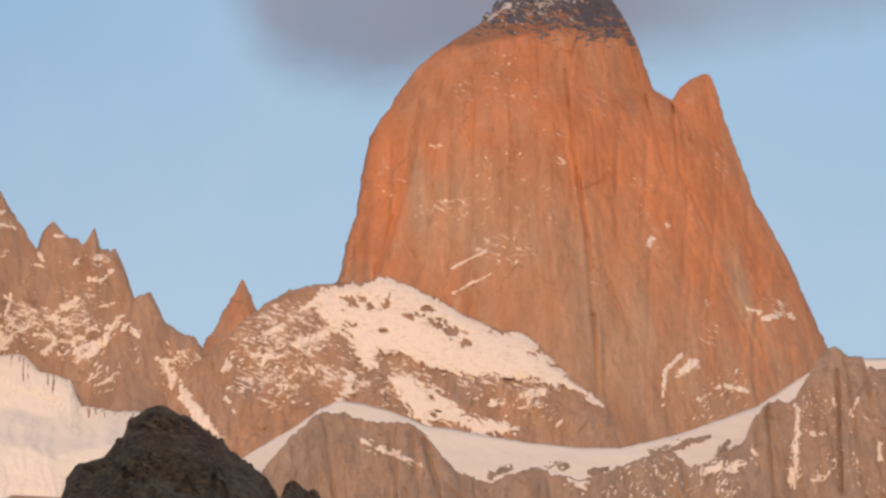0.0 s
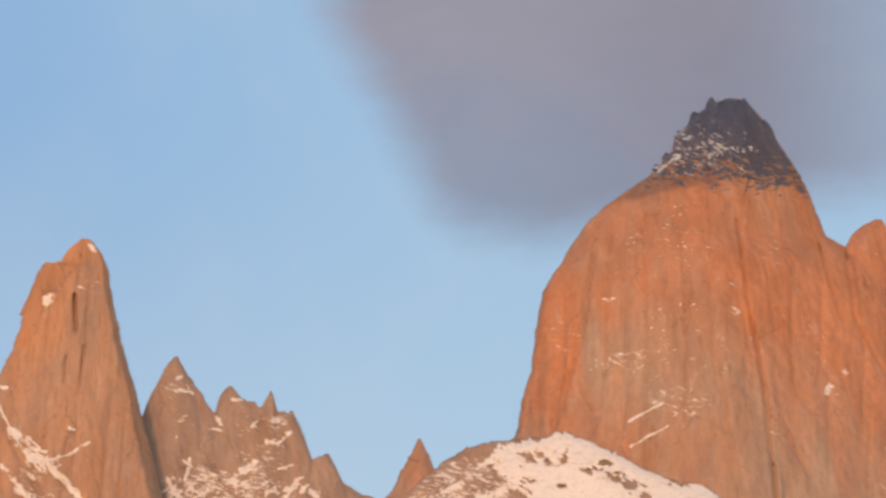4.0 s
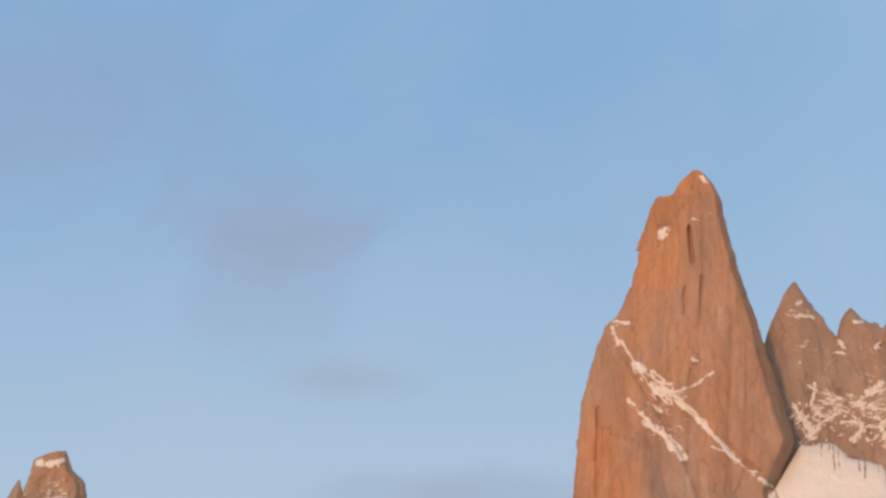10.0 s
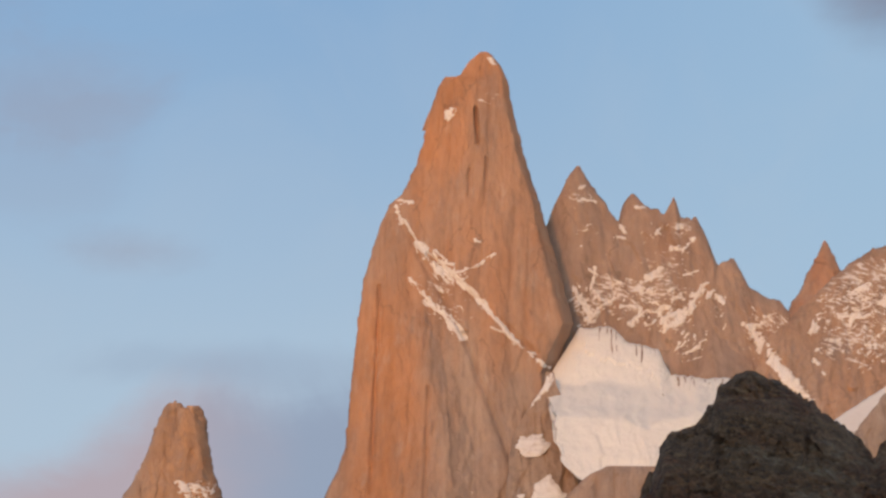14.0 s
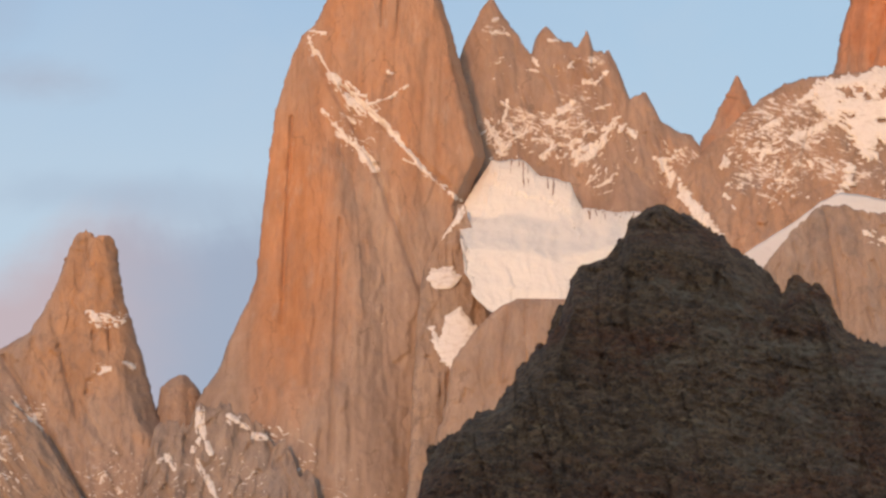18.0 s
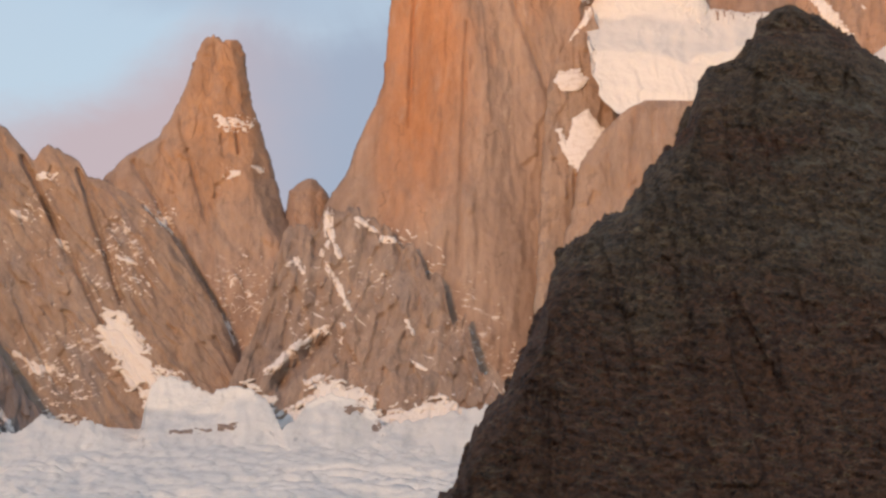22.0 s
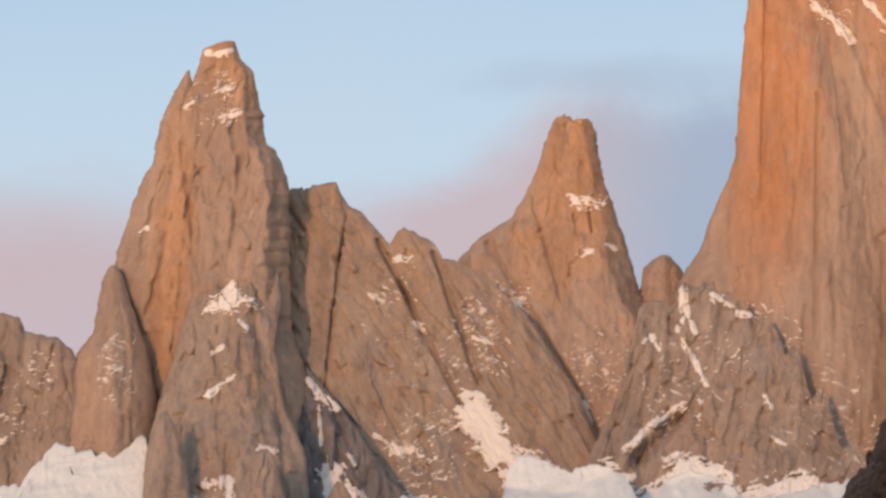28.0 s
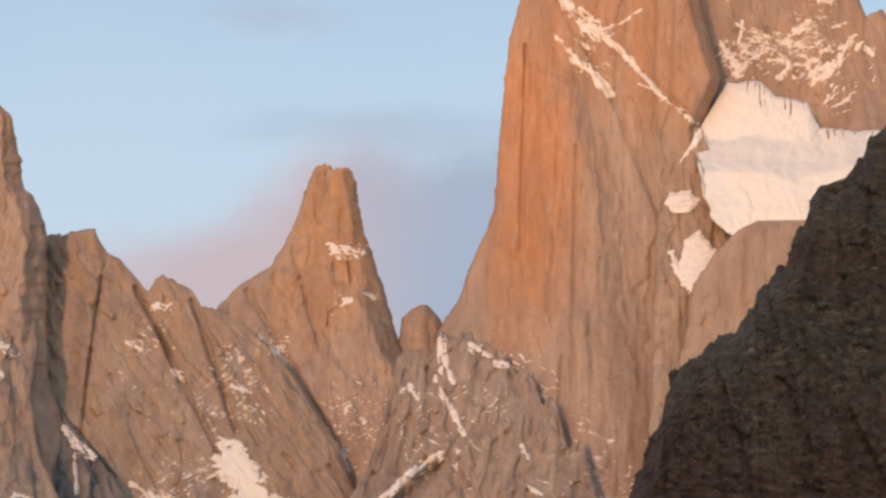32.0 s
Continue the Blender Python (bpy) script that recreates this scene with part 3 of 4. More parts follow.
def speckle(parent, face, areas):
    """Snow caught on small ledges: areas (x0, x1, z0, z1, amount, size, slant)."""
    verts, quads, base = [], [], 0
    for k, (x0, x1, z0, z1, many, size, slant) in enumerate(areas):
        X, Z = np.meshgrid(np.arange(x0, x1, 1.45), np.arange(z0, z1, 1.45))
        U, V = X * math.cos(slant) + Z * math.sin(slant), Z * math.cos(slant) - X * math.sin(slant)
        seed = face.seed * 3 + k * 17
        U, V = U + 5 * rough(X / 15, Z / 15, seed + 3, 2), V + 5 * rough(X / 15, Z / 15, seed + 4, 2)
        m = rough(U / (size * 2.4), V / (size * 0.30), seed, 4) + 0.6 * rough(X / 55, Z / 55, seed + 6, 2) + 0.2 * slabs(U / 9, V / 4, seed + 7) + 0.6 * rough(U / 6, V / 2.1, seed + 8, 2)
        rim = np.minimum(np.minimum(X - x0, x1 - X) / (x1 - x0), np.minimum(Z - z0, z1 - Z) / (z1 - z0))
        m = m - 0.9 * (1 - ramp(rim, 0, 0.22))
        share = min(0.34, 1.45 * many * size * size * 0.5 / ((x1 - x0) * (z1 - z0)))
        m = 2.2 * (m - np.quantile(m, 1 - share))
        m = np.minimum(m, face.inside(X, Z) / 4 - 0.4)
        keep = np.maximum.reduce([m[:-1, :-1], m[1:, :-1], m[:-1, 1:], m[1:, 1:]]) > 0
        if keep.any():
            Y = face.depth(X, Z) - 2.2 * np.clip(m * 1.6, -1, 1)
            i = np.arange(X.size).reshape(X.shape)
            q = np.stack([i[:-1, :-1], i[:-1, 1:], i[1:, 1:], i[1:, :-1]], -1)[keep]
            used = np.unique(q)
            back = np.zeros(X.size, np.int64)
            back[used] = np.arange(len(used))
            verts.append(carry(np.stack([X, Y, Z], -1)).reshape(-1, 3)[used]), quads.append(back[q] + base)
            base += len(used)
    if verts:
        ob = solid("ledge_snow", (np.concatenate(verts), np.concatenate(quads), ()), snow, parent, "scattered snow on small ledges")
        tagged(ob, kind="stuff")


def mountain(name, label, category, face, mat, body="rock_face", cell=3.0, group="mountain towers"):
    top = thing(name, label, category, group)
    solid(body, face.mesh(cell), mat, top)
    return top

# ---- ground ----
def ground_height(x, y):
    along = x * math.sin(radians(SUN_SIDE)) + y * math.cos(radians(SUN_SIDE))
    z = -1.7 + 300 * ramp(y, 500, 3000) * 0.8
    z = z + ramp(y, 3000, 5000) * 160
    # unseen hill added behind the camera to keep sun off the dark ridge
    z = z + 770 * ramp(-along, 1800, 4000)
    wild = ramp(np.hypot(x, y), 60, 500)
    return z + wild * (14 * rough(x / 320, y / 320, 5) + 3 * rough(x / 60, y / 60, 6)) - 8 * wild


def build_ground():
    g = np.concatenate([-np.geomspace(6000, 20, 60), [0], np.geomspace(20, 6000, 60)])
    X, Y = np.meshgrid(g, g)
    P = np.stack([X, Y, ground_height(X, Y)], -1)
    i = np.arange(X.size).reshape(X.shape)
    quads = np.stack([i[:-1, :-1], i[:-1, 1:], i[1:, 1:], i[1:, :-1]], -1).reshape(-1, 4)
    ob = solid("ground", (P.reshape(-1, 3), quads, ()), moraine)
    tagged(ob, "bare grey moraine gravel rising to the glacier", "ground", kind="structure")


build_ground()


def glacier_height(x, y):
    """Surface of the glacier: a broken slope up to the feet of the towers."""
    z = 390 + 0.25 * (y - 3000) - 60 * ramp(-x, 380, 600)
    warp = 25 * rough(x / 130, y / 200, 91, 2)
    broken = 0.35 + 0.65 * ramp(rough(x / 260, y / 220, 92, 2), -0.3, 0.4)
    z = z + 6 * rough(x / 140, y / 120, 93, 3) + 8 * rough((x + 0.9 * y) / 300, (y - 0.15 * x) / 62, 97, 3)
    z = z + broken * 2.3 * slabs((x + warp) / 19, (y + warp * 2 + 0.3 * x) / 17, 94)
    z = z - broken * 6 * (1 - np.abs(lump((x * 0.35 + warp) / 26, (y + 0.25 * x + 1.5 * warp) / 22, 95))) ** 4
    z = z - broken * 4 * (1 - np.abs(lump((x + 0.5 * y + warp) / 24, (y * 0.3 - 0.4 * x) / 30, 99))) ** 5
    return z + 2.2 * rough(x / 9, y / 14, 96, 4)


def build_glacier():
    x = np.arange(-1150, 460, 3.2)
    y = np.arange(2300, 3380, 3.6)
    X, Y = np.meshgrid(x, y)
    P = np.stack([X, Y, glacier_height(X, Y)], -1)
    edge = np.stack([x, np.full(len(x), 2290.0), np.full(len(x), 60.0)], -1)
    P = np.concatenate([edge[None], P])
    i = np.arange(P.shape[0] * P.shape[1]).reshape(P.shape[:2])
    quads = np.stack([i[:-1, :-1], i[:-1, 1:], i[1:, 1:], i[1:, :-1]], -1).reshape(-1, 4)
    ob = solid("glacier", (P.reshape(-1, 3), quads, ()), ice)
    tagged(ob, "pale crevassed glacier below the rock towers", "glacier", kind="structure")


build_glacier()

# ---- smooth snow between the glacier and the feet of the rocks ----
skirt = Ridge(3200, 97, [(-1200, 380), (-980, 415), (-885, 470), (-834, 500), (-778, 482), (-683, 478), (-644, 494), (-630, 520), (-618, 545), (-600, 560), (-575, 558),
                         (-549, 563), (-522, 588), (-490, 574), (-453, 580), (-432, 566), (-411, 555), (-390, 549), (-384, 574), (-379, 604), (-373, 626), (-362, 640), (-345, 643), (-322, 632), (-306, 626), (-288, 622), (-260, 627), (-229, 624), (-213, 608), (-191, 569), (-175, 580), (-160, 602), (-144, 614), (-120, 618), (-97, 613), (-67, 597), (-52, 573), (-34, 581), (-12, 580), (30, 592), (73, 600), (220, 640), (420, 660)],
              [(-1200, 360), (-930, 380), (-640, 430), (-560, 500), (420, 500)], shelf=(500, 600, 1.2), slope=([-720, -460], [1.0, 0.9]), jag=5.0, big=9, slab=2.0, flute=0, fine=1.5, wide=30, swell=25, thick=60, rim=0.05)
side_skirt = Ridge(3430, 98, [(-1400, 590), (-1122, 601), (-1064, 606), (-1040, 640), (-1012, 668), (-985, 655), (-956, 650), (-925, 668), (-895, 676), (-885, 676), (-880, 640), (-884, 592), (-875, 568), (-850, 545), (-831, 520), (-802, 500), (-760, 465)],
                   [(-1400, 430), (-760, 430)], slope=1.0, jag=5, big=9, slab=2.0, flute=0, fine=1.5, wide=30, swell=25, thick=60, rim=0.05)
apron_snow = thing("snow_apron", "smooth sloping snow at the foot of the towers", "snowfield", "snowfields")
solid("snow_sheet", skirt.mesh(3.5), ice, apron_snow)
solid("snow_bowl", side_skirt.mesh(3.5), ice, apron_snow)

for k, band in enumerate(([(-342, 566, -318, 565, 3)], [(-308, 568, -290, 566, 3)], [(-276, 570, -252, 573, 3)], [(-100, 596, -84, 598, 5)], [(-62, 573, -50, 578, 5)])):
    patch_of_snow(apron_snow, drift(skirt, band, 340 + k, torn=1.8, lift=2.5), rock_dull, "rock_island", "dark rock poking through the snow")

# ---- the orange main tower (the highest) ----
high = Tower(4230, 11, [(1000, 700, 1640), (1327, 770, 1521), (1375, 772, 1502), (1432, 784, 1480), (1486, 800, 1455), (1551, 809, 1420),
                        (1614, 822, 1401), (1687, 866, 1340), (1725, 891, 1268), (1760, 926, 1256), (1808, 989, 1240), (1825, 1008, 1232),
                        (1849, 1025, 1219), (1871, 1038, 1206), (1895, 1052, 1191), (1921, 1074, 1175), (1940, 1100, 1160), (1951, 1125, 1142)],
             crest=([1000, 1600, 1950], [0.52, 0.45, 0.5]), stout=0.3, edge=0.45, slope=0.22, lean=-0.04, big=8, slab=7, flute=9, wide=45, rugged=0.9,
             cuts=[(1127, 1745, 1140, 1585, 4, 10), (1140, 1585, 1155, 1477, 4.5, 12), (1155, 1477, 1160, 1352, 4.5, 13), (1160, 1352, 1168, 1180, 4.5, 11), (1168, 1700, 1176, 1560, 3, 5), (1297, 1708, 1303, 1597, 4, 8), (1303, 1597, 1351, 1490, 4, 6), (1185, 1400, 1215, 1340, 4, 9), (905, 1700, 878, 1540, 5, 9), (878, 1540, 830, 1390, 5, 9), (1353, 1455, 1449, 1230, 4, 7),
                   (1247, 1741, 1286, 1577, 3.5, 7), (873, 1545, 830, 1400, 4, 7)])
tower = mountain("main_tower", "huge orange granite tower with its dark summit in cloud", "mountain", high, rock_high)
shoulder = Tower(4180, 12, [(1250, 1240, 1555), (1327, 1262, 1525), (1436, 1268, 1482), (1489, 1270, 1457), (1551, 1272, 1424), (1614, 1275, 1403), (1687, 1282, 1379),
                            (1703, 1291, 1375), (1733, 1311, 1369), (1746, 1325, 1364), (1758, 1347, 1358)], crest=0.35, stout=0.4, slope=0.22, lean=0.15, jag=3.5, rugged=1.0)
solid("side_tower", shoulder.mesh(3.0), rock_high, tower, "pointed orange side tower")
# cap and crags: cloud shade painted on as a darker rock colour
solid("summit_cap", drift(high, [(950, 1905, 1230, 1905, 90)], 77, torn=0.5, lift=3.5), shaded_summit, tower, "frost-flecked summit rocks with cloud shade in their grey")
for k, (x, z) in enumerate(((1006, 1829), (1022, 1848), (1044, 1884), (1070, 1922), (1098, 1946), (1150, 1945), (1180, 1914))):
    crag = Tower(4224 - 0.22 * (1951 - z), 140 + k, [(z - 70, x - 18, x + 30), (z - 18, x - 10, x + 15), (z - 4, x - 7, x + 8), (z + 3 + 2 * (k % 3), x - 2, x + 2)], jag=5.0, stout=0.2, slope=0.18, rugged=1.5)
    solid("summit_crag", crag.mesh(2.2), shaded_summit, tower, "frost-flecked summit rocks with cloud shade in their grey")
speckle(tower, high, [(1020, 1190, 1840, 1945, 130, 5, 0.9)])
snow_on(tower, high, [(945, 1374, 1005, 1409, 1.3), (945, 1413, 997, 1444, 1.2), (1252, 1470, 1258, 1482, 3), (1010, 1822, 1040, 1850, 3), (1145, 1893, 1160, 1900, 4)], torn=1.2)
snow_on(tower, high, [[(1404, 1379, 1422, 1374, 3)], [(1428, 1365, 1474, 1372, 3)], [(1269, 1274, 1294, 1300, 2)], [(1287, 1270, 1317, 1289, 4)], (1262, 1221, 1269, 1274, 2), (1346, 1256, 1393, 1250, 3)], torn=1.8)
speckle(tower, high, [(880, 1160, 1400, 1640, 40, 3, 0.5), (930, 1250, 1600, 1810, 40, 2.6, 0.9), (1150, 1300, 1420, 1640, 10, 3, 0.9)])
speckle(tower, high, [(1250, 1430, 1170, 1320, 50, 4, 0.9)])
speckle(tower, shoulder, [(1290, 1380, 1560, 1740, 8, 4, 0.8)])

# ---- snowy shoulder in front of it, with the little spire ----
dome = Ridge(3770, 21, [(498, 1090), (520, 1165), (540, 1225), (565, 1247), (600, 1280), (652, 1329), (700, 1363), (737, 1375), (775, 1379), (809, 1383), (838, 1396), (893, 1379), (944, 1352),
                        (1004, 1325), (1055, 1319), (1090, 1288), (1123, 1258), (1178, 1213), (1197, 1154), (1230, 1100)], [(498, 950), (1230, 950)], slope=0.5, big=16, slab=5, wide=30, lean=-0.2, rugged=2.0)
shoulder_hill = mountain("snowy_shoulder", "brown rock shoulder under patchy pink-lit snow", "mountain", dome, rock_shoulder)
spire = Tower(4000, 22, [(1200, 555, 700), (1272, 578, 668), (1309, 597, 657), (1329, 607, 653), (1353, 620, 643), (1366, 626, 638), (1375, 630, 633)], crest=0.6, stout=0.4, edge=0.4, jag=6, rugged=1.6)
needle = mountain("rock_spire", "slender orange rock spire beside the snowy shoulder", "rock spire", spire, rock_high, cell=2.5)
for patch, holes in (([(746, 1366), (814, 1379), (840, 1398), (882, 1386), (929, 1367), (976, 1343), (1002, 1315), (1050, 1323), (1082, 1290), (1118, 1254), (1155, 1224), (1171, 1220), (1113, 1244), (1049, 1250),
                       (1007, 1251), (954, 1248), (923, 1259), (881, 1273), (834, 1283), (829, 1259), (813, 1255), (798, 1273), (793, 1299), (762, 1308), (746, 1329)],
                      [(803, 1354, 19), (845, 1350, 12), (881, 1336, 14), (918, 1326, 16), (944, 1314, 15), (965, 1299, 10), (790, 1315, 10), (840, 1308, 7), (1068, 1289, 10), (903, 1346, 12)]),
                     ([(847, 1239), (881, 1243), (912, 1227), (953, 1197), (974, 1182), (1021, 1182), (1032, 1172), (989, 1159), (963, 1171), (932, 1180), (901, 1173), (875, 1195)], [(912, 1211, 8), (917, 1187, 9)]),
                     ([(785, 1251), (800, 1252), (795, 1215), (772, 1193), (783, 1219)], []), ([(1155, 1232), (1178, 1224), (1176, 1212), (1150, 1222)], [])):
    patch_of_snow(shoulder_hill, drift(dome, patch, 33, torn=1.1, soft=9.0, grain=12.0, calm=0.8, holes=holes, slant=-0.5))
snow_on(shoulder_hill, dome, [[(715, 1332, 746, 1350, 5)], [(710, 1281, 762, 1308, 6)], (649, 1259, 675, 1266, 4), [(604, 1235, 624, 1263, 4)], (685, 1217, 711, 1221, 4), (716, 1245, 736, 1240, 4), (614, 1210, 634, 1206, 3), (664, 1297, 695, 1309, 4),
                              (1001, 1205, 1022, 1211, 5), (1048, 1224, 1080, 1231, 5), (1100, 1178, 1111, 1190, 2.5), (609, 1194, 625, 1174, 3), (650, 1255, 690, 1262, 3)], wide=0.8)
speckle(shoulder_hill, dome, [(590, 790, 1150, 1345, 130, 4.5, 0.45), (780, 1150, 1165, 1252, 90, 4, 0.3)])

# ---- fore ridge with the snow saddle ----
fore = Ridge(3340, 31, [(640, 1060), (666, 1094), (686, 1120), (721, 1158), (741, 1178), (782, 1183), (813, 1173), (849, 1172), (880, 1172), (901, 1157), (926, 1127), (943, 1107), (971, 1096), (999, 1090), (1034, 1106), (1068, 1117), (1102, 1105),
                        (1131, 1099), (1165, 1110), (1207, 1129), (1242, 1143), (1277, 1152), (1300, 1130), (1323, 1131), (1347, 1147), (1378, 1165), (1390, 1173), (1403, 1206), (1428, 1234), (1449, 1237), (1470, 1240), (1483, 1261), (1500, 1288), (1516, 1314),
                        (1526, 1327), (1547, 1324), (1559, 1314), (1580, 1315), (1588, 1299), (1640, 1290), (1900, 1250)],
             [(640, 650), (1900, 650)], slope=0.22, jag=3.5, lean=0.08, flute=8, slab=6, wide=20, rugged=1.6, cuts=[(1425, 1225, 1432, 1050, 4, 12), (1540, 1290, 1536, 1100, 4, 12), (900, 1150, 940, 1000, 5, 9), (860, 1165, 858, 1080, 3, 7)])
ridge = mountain("fore_ridge", "brown ribbed rock ridge below a snow saddle", "mountain ridge", fore, rock_dull)
speckle(ridge, fore, [(1080, 1420, 1060, 1160, 90, 5, 1.0), (1400, 1640, 1060, 1290, 60, 4, 1.3)])
snow_on(ridge, fore, [[(811, 1140, 844, 1126, 3.5), (844, 1126, 900, 1108, 3)], [(1473, 1228, 1471, 1186, 3), (1471, 1186, 1458, 1107, 4)], (1557, 1221, 1570, 1246, 2.5), (1495, 1188, 1513, 1189, 3), (1364, 1128, 1382, 1135, 5), (1401, 1159, 1404, 1150, 4),
                      (1491, 1117, 1513, 1127, 4), (1323, 1118, 1345, 1132, 5), (1600, 1180, 1601, 1155, 3), (1114, 1100, 1140, 1090, 4)])
saddle_face = Ridge(3560, 32, [(600, 1080), (643, 1113), (711, 1158), (747, 1186), (777, 1201), (813, 1197), (849, 1189), (880, 1179), (901, 1170), (953, 1165), (1005, 1158), (1057, 1152), (1126, 1148), (1197, 1151), (1285, 1176), (1410, 1226), (1493, 1283), (1540, 1300), (1580, 1312), (1620, 1314), (1760, 1310)],
                    [(600, 850), (1760, 850)], slope=0.85, jag=0.8, big=3, slab=0.5, flute=0, fine=0.6, swell=30)
saddle = thing("snow_saddle", "smooth pink-white snow saddle between rock ridges", "snowfield", "snowfields")
solid("snow_sheet", saddle_face.mesh(5.0), smooth_snow, saddle)
for k, band in enumerate(([(1244, 1144, 1290, 1158, 6), (1290, 1160, 1332, 1175, 4)], [(1085, 1116, 1112, 1122, 5)], [(1150, 1112, 1172, 1118, 5)], [(1000, 1098, 1030, 1112, 5)], [(1345, 1150, 1362, 1168, 4)])):
    patch_of_snow(saddle, drift(saddle_face, band, 330 + k, torn=1.2, lift=2.5), rock_dull, "rock_island", "brown rock band breaking the snow")

# ---- row of needles above the hanging glacier ----
comb = Ridge(3800, 41, [(200, 1330), (229, 1390), (241, 1426), (254, 1452), (262, 1470), (274, 1484), (280, 1483), (291, 1461), (315, 1431), (334, 1401), (340, 1425), (348, 1440), (358, 1442),
                        (372, 1427), (401, 1414), (410, 1430), (415, 1438), (419, 1432), (423, 1410), (445, 1406), (461, 1380), (476, 1337), (486, 1342), (497, 1345), (508, 1329), (520, 1303), (544, 1289),
                        (560, 1287), (575, 1268), (592, 1225), (604, 1180), (612, 1140), (622, 1060)], [(200, 900), (622, 900)], slope=0.3, jag=2.5, big=9, lean=0.1, rugged=2.0)
needles = mountain("needle_ridge", "ridge of jagged tan granite needles over ice", "mountain ridge", comb, rock_pink)
for rows in ([(1380, 240, 325), (1452, 255, 301), (1466, 259, 290), (1478, 268, 284), (1487, 275, 279)], [(1380, 333, 382), (1427, 343, 371), (1438, 348, 364), (1445, 354, 358)],
             [(1385, 398, 430), (1414, 408, 423), (1430, 411, 419), (1440, 414, 416)], [(1300, 478, 520), (1330, 484, 508), (1347, 494, 500)], [(1370, 425, 465), (1400, 438, 452), (1410, 443, 447)]):
    solid("needle", Tower(3797, 44 + len(rows), rows, jag=5.0, stout=0.5, slope=0.1, rugged=1.5).mesh(2.4), rock_pink, needles)
wedge = Tower(3765, 42, [(1040, 330, 640), (1164, 405, 575), (1214, 415, 535), (1260, 430, 505), (1300, 445, 478), (1316, 455, 466)], crest=0.4, stout=0.4, slope=0.3)
solid("rock_wedge", wedge.mesh(3.0), rock_pink, needles, "smooth triangular rock wedge")
hang = Ridge(3610, 43, [(234, 1172), (244, 1190), (259, 1213), (276, 1242), (324, 1243), (340, 1222), (388, 1209), (404, 1170), (493, 1168), (520, 1150), (560, 1140)],
             [(234, 1120), (242, 1060), (252, 1040), (281, 1010), (295, 980), (330, 980), (560, 960)], slope=0.7, jag=3, big=9, slab=2.2, flute=0, fine=1.2, wide=30, thick=60, swell=30, shelf=(1105, 1160, 1.15))
hanging = thing("hanging_glacier", "creamy white hanging glacier in a rock bowl", "glacier", "snowfields")
solid("snow_sheet", hang.mesh(3.2), bowl_snow, hanging)
for band in ([(276, 1246), (330, 1241), (391, 1207), (403, 1170), (392, 1150), (372, 1172), (330, 1188), (284, 1200)], [(400, 1170), (475, 1174), (520, 1154), (515, 1140), (470, 1155), (408, 1152)]):
    patch_of_snow(hanging, drift(hang, band, 71, torn=0.9, lift=2.6, soft=9.0, grain=7.0, slant=1.5), bowl_snow, "ice_cliff", "fringed ice cliff at the glacier edge")
chance = random.Random(5)
for k in range(16):
    x = 304 + chance.random() * 82
    top = 1244 - 0.30 * (x - 304)
    drop = 8 + 34 * chance.random() ** 2
    patch_of_snow(hanging, drift(hang, [(x, top, x + chance.uniform(-2, 2), top - drop, chance.uniform(0.7, 1.5))], 400 + k, torn=0.8, lift=4.0), rock_pink, "rock_slot", "dark rock showing between icicles")
for k in range(14):
    x = 408 + chance.random() * 84
    patch_of_snow(hanging, drift(hang, [(x, 1170, x + chance.uniform(-2, 2), 1164 - 12 * chance.random(), chance.uniform(0.7, 1.4))], 430 + k, torn=0.8, lift=4.0), rock_pink, "rock_slot", "dark rock showing between icicles")
snow_on(needles, comb, [[(287, 1253, 310, 1270, 5), (310, 1270, 336, 1292, 5)], [(351, 1295, 376, 1299, 5)], [(336, 1276, 363, 1270, 3)], [(370, 1315, 396, 1333, 4), (373, 1319, 389, 1318, 5)], [(411, 1362, 426, 1359, 4), (426, 1359, 442, 1377, 3)],
                        (418, 1394, 425, 1396, 4), (329, 1376, 342, 1378, 3), (338, 1395, 344, 1385, 3), (360, 1423, 372, 1424, 2.5), [(280, 1436, 300, 1433, 4)], (280, 1453, 284, 1456, 3), [(399, 1239, 429, 1263, 7), (429, 1263, 455, 1304, 4)],
                        [(436, 1290, 459, 1308, 3)], (460, 1288, 469, 1300, 3), [(471, 1292, 483, 1281, 3)], [(402, 1256, 425, 1269, 4)], [(382, 1279, 406, 1272, 3)], [(349, 1245, 364, 1262, 5)], (309, 1299, 335, 1308, 3), (293, 1302, 300, 1331, 2.5),
                        (409, 1281, 421, 1293, 3), (292, 1330, 304, 1319, 3), (427, 1322, 447, 1328, 2), (405, 1297, 409, 1301, 3), (511, 1246, 535, 1247, 4), (542, 1260, 558, 1265, 3), [(270, 1300, 290, 1256, 4)]], torn=1.7, wide=0.8)
patch_of_snow(needles, drift(comb, [(515, 1248), (528, 1242), (545, 1212), (585, 1158), (600, 1140), (575, 1150), (548, 1180), (530, 1206)], 49, torn=0.8, soft=7.0))
patch_of_snow(shoulder_hill, drift(dome, [(542, 1222), (552, 1206), (590, 1158), (606, 1136), (592, 1136), (566, 1160), (545, 1190)], 50, torn=0.7, soft=6.0))
snow_on(needles, wedge, [(425, 1245, 462, 1298, 4), (413, 1214, 437, 1205, 4)])
speckle(needles, comb, [(236, 450, 1225, 1325, 60, 6, 0.5), (400, 500, 1180, 1310, 30, 6, 0.8), (240, 480, 1320, 1440, 20, 4, 0.4), (490, 640, 1080, 1290, 120, 5, -0.8)])

